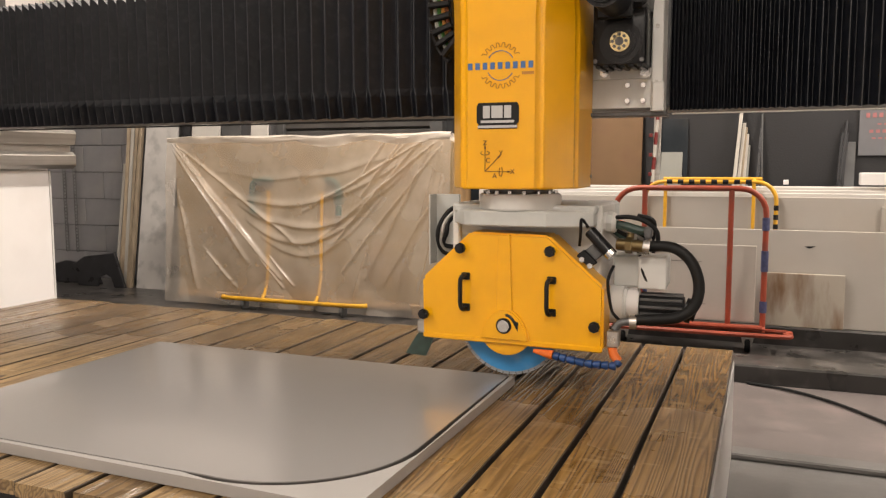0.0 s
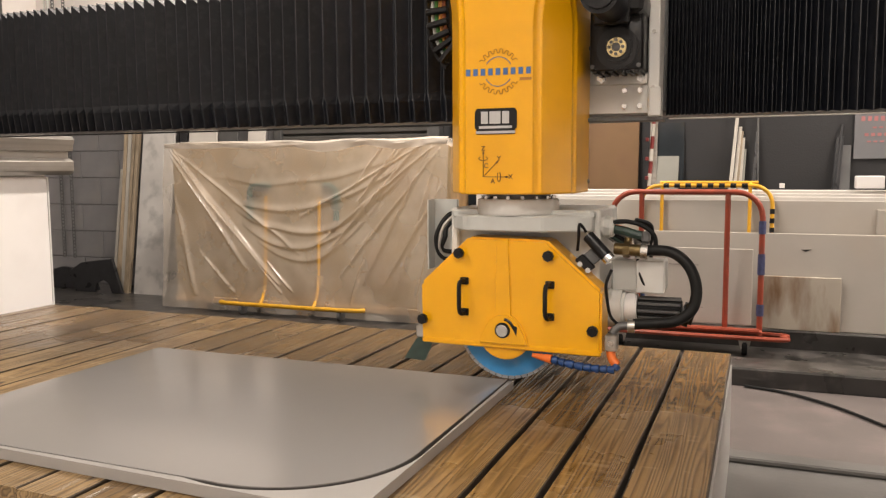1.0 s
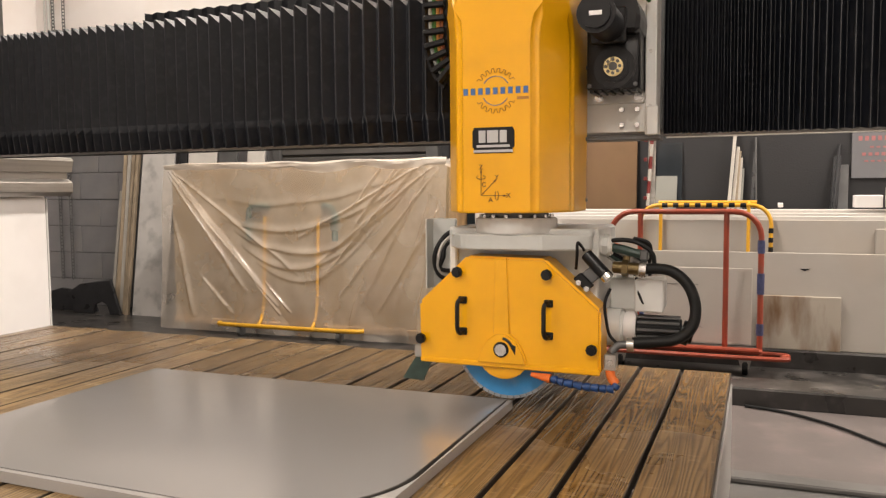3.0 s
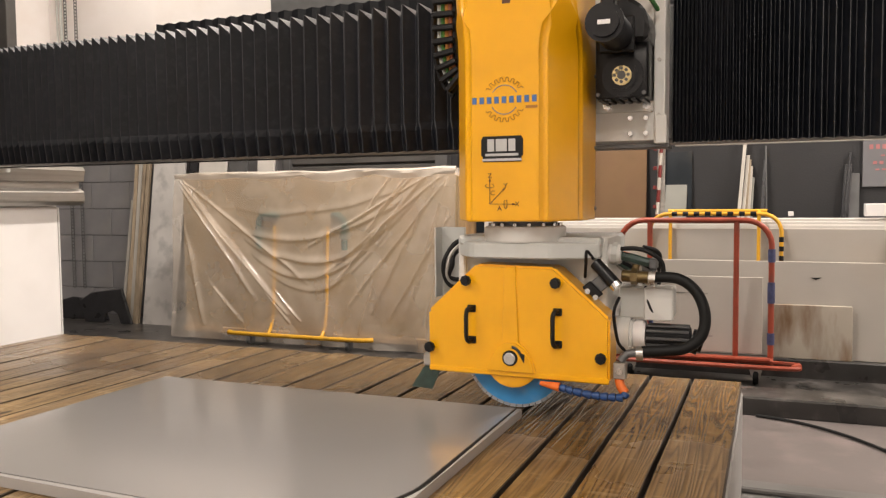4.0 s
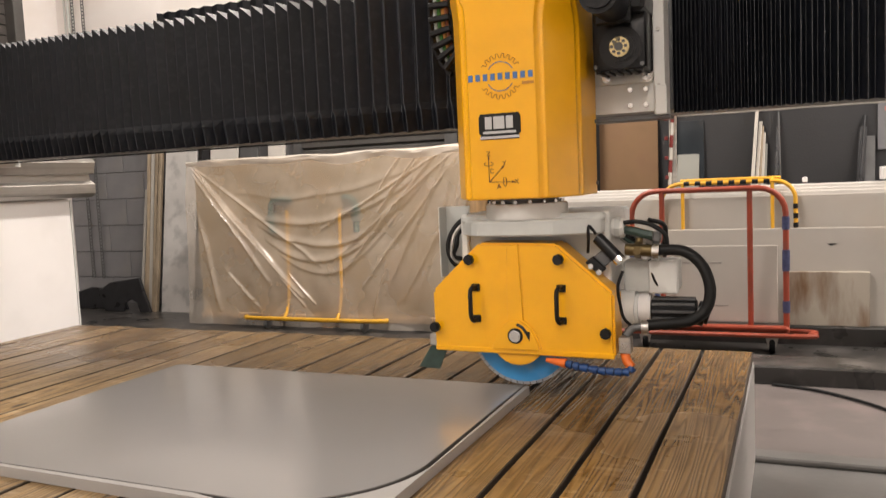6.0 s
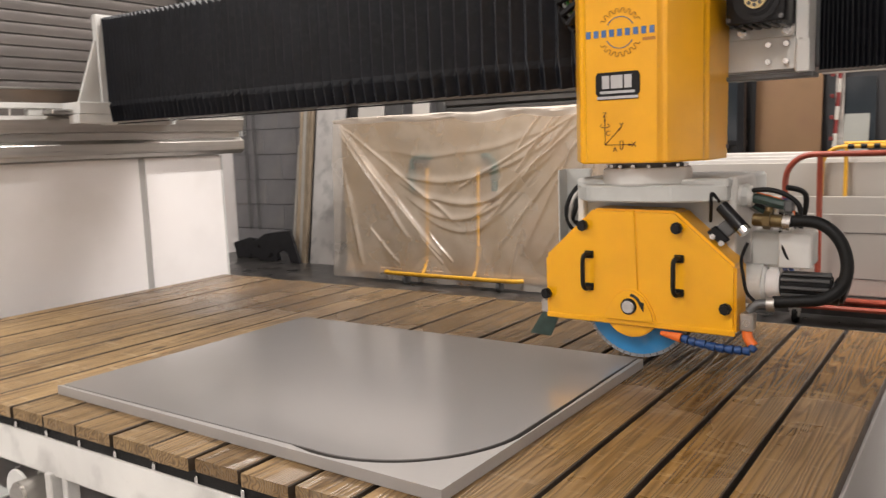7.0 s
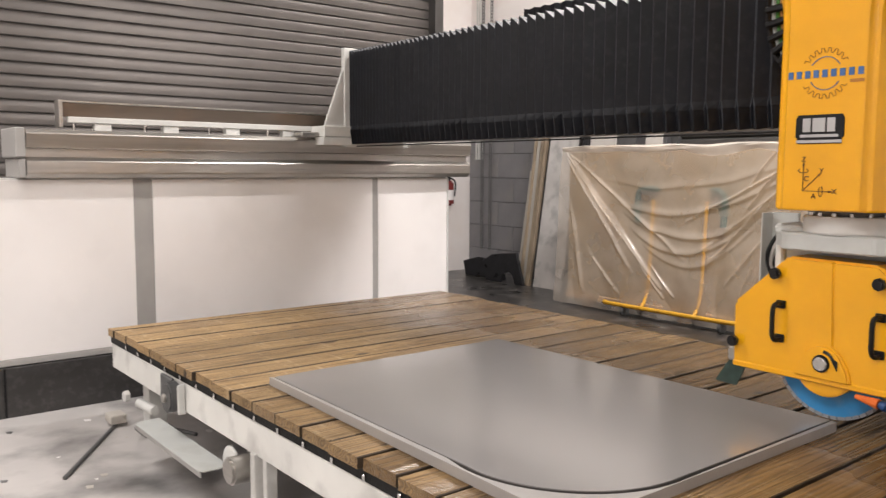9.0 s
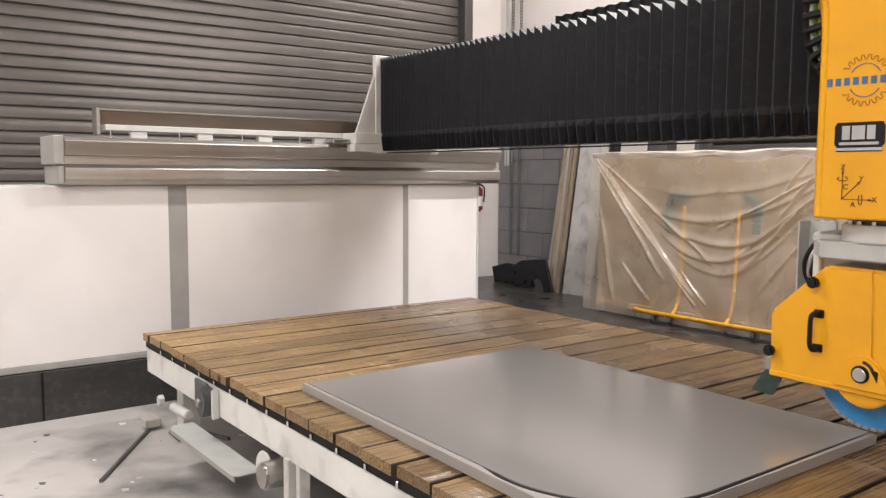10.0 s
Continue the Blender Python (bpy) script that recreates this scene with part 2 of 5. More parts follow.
UPWALL = mat("cream_upper_wall", (0.85, 0.8, 0.77), 0.6, var=0.04, scale=1.5, stain=(0.6, 0.5, 0.42), stain_amt=0.3, stain_scale=1.5)
SHUT = mat("galvanised_slat", (0.15, 0.136, 0.126), 0.4, metal=0.5, var=0.16, scale=2.0, stretch=(1, 0.4, 4), rand=0.1, stain=(0.2, 0.18, 0.165), stain_amt=0.4, stain_scale=1.4)
DSHUT = mat("dark_shutter_slat", (0.1, 0.095, 0.09), 0.5, metal=0.3, var=0.15, rand=0.12)
CEIL = mat("ceiling_sheet", (0.6, 0.57, 0.53), 0.7, var=0.08)
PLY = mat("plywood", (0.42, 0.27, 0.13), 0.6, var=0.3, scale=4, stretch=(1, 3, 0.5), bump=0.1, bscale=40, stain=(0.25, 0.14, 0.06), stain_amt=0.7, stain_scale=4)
BOARD = mat("brown_board", (0.195, 0.112, 0.052), 0.5, var=0.12, scale=3, stain=(0.14, 0.07, 0.04), stain_amt=0.5, stain_scale=3)
TAN = mat("tan_crate_board", (0.31, 0.225, 0.12), 0.7, var=0.15, scale=2.5, stain=(0.3, 0.2, 0.12), stain_amt=0.5, stain_scale=2)
SLABW = mat("white_stone_slab", (0.43, 0.4, 0.36), 0.4, var=0.06, scale=2, stain=(0.42, 0.36, 0.29), stain_amt=0.45, stain_scale=1.6)
SLABE = mat("white_stone_edge", (0.62, 0.59, 0.55), 0.45, var=0.05, scale=6)
RUSTY = mat("rust_stain_stone", (0.43, 0.385, 0.32), 0.5, var=0.08, scale=2, stain=(0.15, 0.07, 0.02), stain_amt=1.0, stain_scale=2.2, sstretch=(2.6, 1, 0.7))
MARBLE = mat("white_marble", (0.55, 0.53, 0.51), 0.35, var=0.1, scale=3, stain=(0.2, 0.2, 0.2), stain_amt=0.7, stain_scale=5)
TRIM = mat("timber_trim", (0.34, 0.27, 0.19), 0.55, var=0.25, scale=5, stretch=(6, 6, 0.3), rand=0.3)
WTRIM = mat("white_trim", (0.5, 0.47, 0.42), 0.5, var=0.08, rand=0.12)
BSTONE = mat("black_stone", (0.03, 0.03, 0.033), 0.3, var=0.3, scale=8)
REDP = mat("red_paint", (0.17, 0.02, 0.018), 0.45, var=0.15)
INKBLUE = mat("blue_print", (0.06, 0.14, 0.34), 0.5, var=0.05)
INKGOLD = mat("brown_print", (0.42, 0.17, 0.02), 0.5, var=0.05)
INKDARK = mat("dark_print", (0.1, 0.035, 0.01), 0.5, var=0.05)
SILVER = mat("silver_print", (0.55, 0.55, 0.55), 0.35, metal=0.6, var=0.1)
DIAMOND = mat("blade_rim_steel", (0.3, 0.31, 0.33), 0.45, metal=0.6, var=0.1)
# near-black plank sides: the shade of the deck gaps put into the colour
EDGEW = mat("shaded_plank_edge", (0.06, 0.042, 0.026), 0.6, var=0.3, scale=12, bump=0.15, bscale=60)
TABLEP = mat("splashed_white_paint", (0.74, 0.735, 0.7), 0.45, var=0.08, scale=3, stain=(0.3, 0.29, 0.27), stain_amt=0.6, stain_scale=5, bump=0.06, bscale=70)
BOARDG = mat("pale_grey_board", (0.25, 0.25, 0.225), 0.35, var=0.08, scale=3)
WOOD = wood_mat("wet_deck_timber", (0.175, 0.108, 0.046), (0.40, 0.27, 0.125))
GLASSY = mat("dark_glass", (0.03, 0.035, 0.04), 0.08, var=0.2, scale=3)
SIGN = mat("grey_sign_board", (0.17, 0.17, 0.18), 0.5, var=0.05)
PINKINK = mat("red_print", (0.42, 0.16, 0.16), 0.5)
WIRES = [mat("wire_" + n, c, 0.4, var=0.1) for n, c in (("red", (0.25, 0.09, 0.05)), ("white", (0.42, 0.45, 0.45)), ("green", (0.06, 0.2, 0.05)), ("orange", (0.45, 0.22, 0.06)))]
TUBE = bpy.data.materials.new("lit_tube")
TUBE.use_nodes = True
TUBE.node_tree.nodes["Principled BSDF"].inputs["Emission Color"].default_value = (1, 0.92, 0.82, 1)
TUBE.node_tree.nodes["Principled BSDF"].inputs["Emission Strength"].default_value = 4.0

FILM = bpy.data.materials.new("plastic_film")
FILM.use_nodes = True
_nt = FILM.node_tree
_b = _nt.nodes["Principled BSDF"]
_b.inputs["Base Color"].default_value = (0.88, 0.79, 0.69, 1)
_b.inputs["Roughness"].default_value = 0.16
_b.inputs["Specular IOR Level"].default_value = 1.0
_tr = _nt.nodes.new("ShaderNodeBsdfTransparent")
_tr.inputs[0].default_value = (0.97, 0.93, 0.88, 1)
_mx = _nt.nodes.new("ShaderNodeMixShader")
_tc, _n, _r = _nt.nodes.new("ShaderNodeTexCoord"), _nt.nodes.new("ShaderNodeTexNoise"), _nt.nodes.new("ShaderNodeMapRange")
_n.inputs["Scale"].default_value, _n.inputs["Detail"].default_value = 2.2, 6
_r.inputs["From Min"].default_value, _r.inputs["From Max"].default_value = 0.3, 0.7
_r.inputs["To Min"].default_value, _r.inputs["To Max"].default_value = 0.22, 0.42
_nt.links.new(_tc.outputs["Object"], _n.inputs["Vector"])
_nt.links.new(_n.outputs["Fac"], _r.inputs["Value"])
_nt.links.new(_r.outputs[0], _mx.inputs[0])
_nt.links.new(_tr.outputs[0], _mx.inputs[1])
_nt.links.new(_b.outputs[0], _mx.inputs[2])
_nt.links.new(_mx.outputs[0], _nt.nodes["Material Output"].inputs[0])


FILM2 = FILM.copy()
FILM2.name = "plastic_film_bunched"
for _n in FILM2.node_tree.nodes:
    if _n.type == "MAP_RANGE":
        _n.inputs["To Min"].default_value, _n.inputs["To Max"].default_value = 0.6, 0.85


# ---- building helpers ----
def thing(name, loc, label="", category="", group="", kind=""):
    ob = new(name)
    ob.empty_display_size = 0.1
    ob.location = loc
    return tagged(ob, label, category, group, kind)


def root_of(ob):
    while ob.parent:
        ob = ob.parent
    return ob


def mesh_of(name, bm, material, smooth=False):
    me = bpy.data.meshes.new(name)
    bmesh.ops.recalc_face_normals(bm, faces=bm.faces)
    bm.to_mesh(me)
    bm.free()
    mats = material if isinstance(material, (list, tuple)) else [material]
    for m in mats:
        me.materials.append(m)
    if smooth:
        for p in me.polygons:
            p.use_smooth = True
        me.set_sharp_from_angle(angle=radians(38))
    return me


def part(name, bm, material, parent, label="", smooth=False):
    """One mesh, modelled at its place in the hall, under a thing or a part."""
    ob = new(name, mesh_of(name, bm, material, smooth))
    ob.parent = parent
    ob.matrix_parent_inverse = Matrix.Translation(-Vector(root_of(parent).location))
    if parent.parent:
        ob.matrix_parent_inverse = Matrix.Identity(4)
    if label:
        ob["label"] = label
    return ob


def solid(name, bm, material, label="", category="", group="", kind="", smooth=False):
    ob = new(name, mesh_of(name, bm, material, smooth))
    return tagged(ob, label, category, group, kind)


def box(x0, x1, y0, y1, z0, z1, bevel=0.0, bm=None, seg=1):
    b = bmesh.new()
    v = [b.verts.new((x, y, z)) for x in (x0, x1) for y in (y0, y1) for z in (z0, z1)]
    for f in ((0, 1, 3, 2), (4, 6, 7, 5), (0, 4, 5, 1), (2, 3, 7, 6), (0, 2, 6, 4), (1, 5, 7, 3)):
        b.faces.new([v[i] for i in f])
    if bevel:
        bmesh.ops.bevel(b, geom=b.edges[:], offset=bevel, segments=seg, affect="EDGES", profile=0.5)
    return merge(bm, b)


def merge(bm, b):
    if bm is None:
        return b
    me = bpy.data.meshes.new("tmp")
    b.to_mesh(me)
    b.free()
    bm.from_mesh(me)
    bpy.data.meshes.remove(me)
    return bm


def cyl(p0, p1, r, seg=20, r2=None, bevel=0.0, bm=None):
    p0, p1 = Vector(p0), Vector(p1)
    d = p1 - p0
    b = bmesh.new()
    bmesh.ops.create_cone(b, cap_ends=True, segments=seg, radius1=r, radius2=r if r2 is None else r2, depth=d.length)
    if bevel:
        rims = [e for e in b.edges if abs(e.verts[0].co.z - e.verts[1].co.z) < 1e-6]
        bmesh.ops.bevel(b, geom=rims, offset=bevel, segments=2, affect="EDGES")
    q = d.to_track_quat("Z", "Y").to_matrix().to_4x4()
    b.transform(Matrix.Translation((p0 + p1) / 2) @ q)
    return merge(bm, b)


def tube(pts, r, seg=8, bm=None, smooth_n=6, closed=False):
    """A round bar along a smooth curve through the points."""
    P = [Vector(p) for p in pts]
    if smooth_n > 1 and len(P) > 2:
        out = []
        n = len(P)
        rng = range(n if closed else n - 1)
        for i in rng:
            a = P[(i - 1) % n] if (closed or i > 0) else P[i]
            b0, c = P[i], P[(i + 1) % n]
            d = P[(i + 2) % n] if (closed or i + 2 < n) else c
            for k in range(smooth_n):
                t = k / smooth_n
                out.append(0.5 * ((2 * b0) + (c - a) * t + (2 * a - 5 * b0 + 4 * c - d) * t * t + (3 * b0 - a - 3 * c + d) * t ** 3))
        if not closed:
            out.append(P[-1])
        P = out
    b = bmesh.new()
    rings, up = [], None
    n = len(P)
    for i, p in enumerate(P):
        if closed:
            d = P[(i + 1) % n] - P[i - 1]
        else:
            d = P[min(i + 1, n - 1)] - P[max(i - 1, 0)]
        d.normalize()
        if up is None:
            up = d.orthogonal().normalized()
        up = (up - d * up.dot(d))
        up = up.normalized() if up.length > 1e-6 else d.orthogonal().normalized()
        side = d.cross(up)
        rings.append([b.verts.new(p + r * (math.cos(a) * up + math.sin(a) * side)) for a in (2 * math.pi * k / seg for k in range(seg))])
    for i in range(n if closed else n - 1):
        A, B = rings[i], rings[(i + 1) % n]
        for k in range(seg):
            b.faces.new((A[k], A[(k + 1) % seg], B[(k + 1) % seg], B[k]))
    if not closed:
        b.faces.new(rings[0][::-1])
        b.faces.new(rings[-1])
    return merge(bm, b)


def prism(poly, axis, a0, a1, bevel=0.0, bm=None, seg=1):
    """A flat outline pulled along an axis. axis 'y': poly is (x, z); 'z': (x, y); 'x': (y, z)."""
    def at(p, a):
        return {"y": (p[0], a, p[1]), "z": (p[0], p[1], a), "x": (a, p[0], p[1])}[axis]
    b = bmesh.new()
    A = [b.verts.new(at(p, a0)) for p in poly]
    B = [b.verts.new(at(p, a1)) for p in poly]
    b.faces.new(A)
    b.faces.new(B[::-1])
    n = len(poly)
    for i in range(n):
        b.faces.new((A[i], B[i], B[(i + 1) % n], A[(i + 1) % n]))
    if bevel:
        bmesh.ops.recalc_face_normals(b, faces=b.faces)
        bmesh.ops.bevel(b, geom=b.edges[:], offset=bevel, segments=seg, affect="EDGES")
    return merge(bm, b)


def hexbolt(p, axis, r, h, bm=None):
    p = Vector(p)
    return cyl(p, p + Vector(axis) * h, r, 6, bevel=r * 0.12, bm=bm)


def write(text, name, size, m, material, parent, label=""):
    cu = bpy.data.curves.new(name, "FONT")
    cu.body, cu.size, cu.extrude, cu.align_x = text, size, 0.0008, "CENTER"
    ob = new(name, cu)
    dg = bpy.context.evaluated_depsgraph_get()
    me = bpy.data.meshes.new_from_object(ob.evaluated_get(dg))
    me.transform(m)
    bpy.data.objects.remove(ob)
    me.materials.clear()
    me.materials.append(material)
    o = new(name, me)
    o.parent = parent
    o.matrix_parent_inverse = Matrix.Translation(-Vector(root_of(parent).location)) if not parent.parent else Matrix.Identity(4)
    if label:
        o["label"] = label
    return o


# ---- the hall ----
XL, XR, YB, YF, HC = -4.5, 10.0, 6.4, -6.0, 5.6
floor = solid("floor", box(XL - 0.3, XR + 0.3, YF - 0.3, YB + 0.3, -0.2, 0.0), CONC, "wet grey concrete workshop floor with dark stains", "floor", kind="structure")
solid("ceiling", box(XL - 0.3, XR + 0.3, YF - 0.3, YB + 0.3, HC, HC + 0.2), CEIL, "pale sheet ceiling high above the hall", "ceiling", kind="structure")
wall_north = solid("wall_north", box(XL - 0.3, XR + 0.3, YB + 0.02, YB + 0.3, 0, 3.0), [MORTAR], "grey painted concrete block wall", "wall", kind="structure")
solid("wall_north_upper", box(XL, XR + 0.3, YB, YB + 0.3, 3.0, HC), UPWALL, "cream painted upper wall with fine cracks", "wall", kind="structure")
solid("wall_north_east", box(1.0, XR, YB - 0.03, YB + 0.018, 0, 3.0), DWALL, "dark grey painted wall behind the slab racks", "wall", kind="structure")
solid("wall_west", box(XL - 0.3, XL, YF, YB, 0, HC), UPWALL, "pale side wall behind the roller door", "wall", kind="structure")
solid("wall_east", box(XR, XR + 0.3, YF, YB, 0, HC), UPWALL, "pale painted side wall", "wall", kind="structure")
solid("wall_south", box(XL, XR, YF - 0.3, YF, 0, HC), UPWALL, "pale painted wall", "wall", kind="structure")

# roller door in the west wall
door = thing("roller_door", (XL + 0.1, 1.0, 0), "wide closed galvanised steel roller door with dull slats", "roller door")
part("jamb", box(XL + 0.002, XL + 0.2, 5.59, 5.73, 0, 5.0, 0.006), DSHUT, door, "dark steel door jamb")
part("jamb", box(XL + 0.002, XL + 0.2, -4.9, -4.75, 0, 5.0, 0.006), DSHUT, door, "dark steel door jamb")
b = bmesh.new()
prof = [(0.0, 0.0), (0.017, 0.003), (0.02, 0.009), (0.012, 0.015), (0.013, 0.055), (0.011, 0.098), (0.005, 0.112), (0.0, 0.1225)]
rows_v = []
for y in (-4.75, 5.59):
    rows_v.append([b.verts.new((dx, y - 0.335, dz)) for dx, dz in prof])
for i in range(len(prof) - 1):
    b.faces.new((rows_v[0][i], rows_v[1][i], rows_v[1][i + 1], rows_v[0][i + 1]))
slat_mesh = mesh_of("slat", b, SHUT, True)
for k in range(38):
    o = new("slat", slat_mesh)
    o.parent = door
    o.location = (-0.06, 0.335 - 1.0, 0.02 + k * 0.124)
part("backing", box(XL + 0.002, XL + 0.02, -4.75, 5.59, 0, 4.75), DSHUT, door)

# dark shutter in the north wall
ns = thing("dark_roller_shutter", (0.1, YB - 0.05, 0), "dark closed roller shutter behind the wrapped crate", "roller shutter")
part("frame", box(-0.95, -0.85, YB - 0.12, YB + 0.015, 0, 3.3, 0.005), DGREY, ns)
part("frame", box(0.92, 1.06, YB - 0.14, YB + 0.015, 0, 3.3, 0.005), DGREY, ns)
part("drum_cover", box(-0.95, 1.06, YB - 0.3, YB - 0.002, 3.3, 3.65, 0.02), DGREY, ns)
sm = mesh_of("slat", prism([(-0.015, 0), (-0.05, 0.02), (-0.05, 0.075), (-0.015, 0.095)], "x", -0.85, 0.92), DSHUT)
for k in range(33):
    o = new("slat", sm)
    o.parent = ns
    o.location = (-0.1, 0.02, 0.05 + k * 0.098)

# conduits on the north wall beside the roller door
for cx, cr in ((-4.33, 0.014), (-4.27, 0.02), (-4.19, 0.012)):
    solid("wall_conduit", cyl((cx, YB - 0.03, 1.6), (cx, YB - 0.03, HC), cr, 10), PALE, "pale thin conduit running up the wall", "conduit", "wall conduits", smooth=True)

# ceiling lamps
for i, (lx, ly, watts) in enumerate(LAMPS):
    if i == 0:
        lamp = thing("ceiling_lamp", (lx, ly, 5.45), "white fluorescent batten lamp under the ceiling", "lamp", "ceiling lamps")
        part("housing", box(lx - 0.12, lx + 0.12, ly - 1.25, ly + 1.25, 5.42, 5.6, 0.01), PALE, lamp)
        part("tube", cyl((lx - 0.06, ly - 1.2, 5.4), (lx - 0.06, ly + 1.2, 5.4), 0.016, 8), TUBE, lamp)
        part("tube", cyl((lx + 0.06, ly - 1.2, 5.4), (lx + 0.06, ly + 1.2, 5.4), 0.016, 8), TUBE, lamp)
    else:
        copy_thing(lamp, pose(lx, ly, 5.45))

# floor patches beside the table: dusty tray, kerbs, wet strip
solid("dusty_floor_slab", box(3.6, 9.9, 2.62, 3.96, 0.002, 0.012, 0.003), PINKC, "dusty pinkish concrete slab beside the table", "floor slab", kind="structure")
solid("drain_kerb", box(3.6, 9.9, 2.5, 2.62, 0.0, 0.03, 0.008), CONC, "low concrete kerb along a drain", "kerb", kind="structure")
solid("slurry_floor", box(-0.625, 3.95, -4.5, 2.3, 0.001, 0.004), SLURRY, "pale stone slurry on the floor round the table", "floor", kind="structure")
solid("drain_kerb", box(4.15, 9.9, 1.72, 1.8, 0.0, 0.03, 0.008), CONC, "grey low kerb along a drain", "kerb", kind="structure")
solid("wet_floor_strip", box(-0.6, 4.14, 2.6, 4.1, 0.002, 0.006), WETDARK, "dark wet floor behind the cutting table", "floor strip", kind="structure")
solid("wet_floor_strip", box(-4.4, 9.9, 4.102, 6.3, 0.002, 0.01), WETDARK, "dark wet floor strip before the slab racks", "floor strip", kind="structure")
solid("wet_floor_strip", box(4.15, 9.9, 0.9, 1.72, 0.002, 0.008), WETDARK, "dark wet floor strip beside the table", "floor strip", kind="structure")

solid("concrete_kerb", box(3.6, 9.9, 3.97, 4.3, 0.0, 0.13, 0.012), WETDARK, "dark wet concrete kerb behind the dusty slab", "kerb", kind="structure")

# ---- cutting table ----
TW, TD, TH = 4.03, 2.40, 0.56
table = thing("cutting_table", (TW / 2, TD / 2, 0), "low saw table with wet timber deck on pale steel frame", "cutting table")
part("near_beam", box(-0.145, 4.045, 0.015, 0.12, 0.335, 0.476, 0.006), TABLEP, table, "splashed pale steel beam")
part("far_beam", box(-0.145, 4.045, 2.28, 2.38, 0.35, 0.497, 0.006), TABLEP, table)
part("end_beam", box(-0.14, -0.04, 0.124, 2.276, 0.35, 0.497, 0.006), TABLEP, table)
part("end_beam", box(3.97, 4.045, 0.124, 2.276, 0.3, 0.497, 0.006), TABLEP, table)
part("side_skirt", box(4.05, 4.062, 0.03, 2.37, 0.06, 0.515, 0.003), STRIP, table, "pale grey steel skirt")
part("bearing_strip", box(-0.15, 4.04, 0.013, 0.10, 0.478, 0.519), RUBBER, table, "dark bearing strip under the planks")
part("bearing_strip", box(-0.15, 4.04, 2.30, 2.37, 0.498, 0.519), RUBBER, table)
for i in range(5):
    y = 0.4 + i * 0.4
    part("cross_bar", box(0.06, 3.96, y - 0.03, y + 0.03, 0.40, 0.517), DGREY, table)
for x, y in ((0.12, 0.16), (3.8, 0.16), (0.12, 2.2), (3.8, 2.2), (2.0, 2.2)):
    leg = part("leg", box(x - 0.05, x + 0.05, y - 0.05, y + 0.05, 0.0, 0.35, 0.005), PALE, table)
    part("foot_plate", box(x - 0.09, x + 0.09, y - 0.09, y + 0.09, 0.0, 0.02, 0.004), DGREY, leg)
# bright steel tabs standing in for water drips below each joint
for k in range(20):
    x = 0.13 + k * 0.195
    part("water_drip", box(x - 0.007, x + 0.007, 0.004, 0.0125, 0.48, 0.505, 0.003), CHROME, table)
# clamp wheel on the near beam
w = part("clamp_wheel", cyl((0.86, -0.045, 0.395), (0.86, 0.014, 0.395), 0.072, 28, bevel=0.008), DGREY, table, "dark steel clamp wheel", True)
part("hub", cyl((0.86, -0.06, 0.395), (0.86, -0.045, 0.395), 0.022, 16, bevel=0.004), STEEL, w)
part("wheel_bracket", box(0.68, 0.83, -0.005, 0.013, 0.375, 0.472, 0.006), DGREY, table)
part("wheel_bracket", box(0.945, 0.96, -0.022, 0.013, 0.33, 0.47, 0.004), PALE, table)
# swing arm with roller
part("swing_arm", prism([(0.56, 0.03), (0.56, -0.08), (0.60, -0.10), (1.38, -0.10), (1.40, -0.08), (1.40, 0.03)], "z", 0.205, 0.212, 0.002), GREY, table, "pale steel swing arm")
part("swing_web", box(0.58, 1.39, -0.098, -0.090, 0.182, 0.204, 0.002), STRIP, table)
r_ = part("roller", cyl((1.56, -0.05, 0.25), (1.56, 0.06, 0.25), 0.058, 28, bevel=0.01), STEEL, table, "steel guide roller", True)
part("flange", cyl((1.56, 0.06, 0.25), (1.56, 0.072, 0.25), 0.075, 28, bevel=0.003), PALE, r_, "", True)
part("flange", cyl((1.47, 0.0, 0.245), (1.47, 0.012, 0.245), 0.075, 28, bevel=0.003), PALE, r_, "", True)
part("roller_post", box(1.66, 1.70, 0.0, 0.05, 0.0, 0.35, 0.004), TABLEP, table)
part("roller_post", box(1.73, 1.76, 0.02, 0.07, 0.0, 0.35, 0.004), TABLEP, table)
part("bolt_head", hexbolt((0.2, -0.005, 0.25), (0, -1, 0), 0.03, 0.03), PALE, table)
part("hydraulic_cylinder", cyl((0.16, 0.06, 0.19), (0.42, 0.06, 0.205), 0.026, 16, bevel=0.006), PALE, table, "", True)

# slab and the offcut round it
def slab_outline(ac, ar, x0, y0, ys, xr, y1, n=20):
    """Straight near edge, a round corner of radius ar about ac, straight right edge up to y1."""
    pts = [(x0, y1), (x0, y0), (ac[0] - 0.13, ys)]
    for i in range(n + 1):
        a = -math.pi / 2 - 0.12 + (math.pi / 2 + 0.12) * i / n
        pts.append((ac[0] + ar * math.cos(a), ac[1] + ar * math.sin(a)))
    return pts + [(xr, y1)]


def inset(poly, d):
    """Move a closed outline inwards by d (outwards when negative), about its middle."""
    cx, cy = sum(p[0] for p in poly) / len(poly), sum(p[1] for p in poly) / len(poly)
    out = []
    for x, y in poly:
        r = math.hypot(x - cx, y - cy)
        out.append((x - d * (x - cx) / r, y - d * (y - cy) / r))
    return out


SZ0, SZ1 = 0.562, 0.598
AC = (2.85, 0.543)
top = thing("stone_countertop", (2.4, 0.8, SZ0), "wet grey engineered stone countertop with one rounded corner", "countertop")
outline = slab_outline(AC, 0.395, 1.531, 0.179, 0.153, 3.250, 1.445)
part("slab", prism(outline, "z", SZ0, SZ1), STONE, top)
# dark skin round the slab, so that the narrow kerf looks shaded and wet
b = bmesh.new()
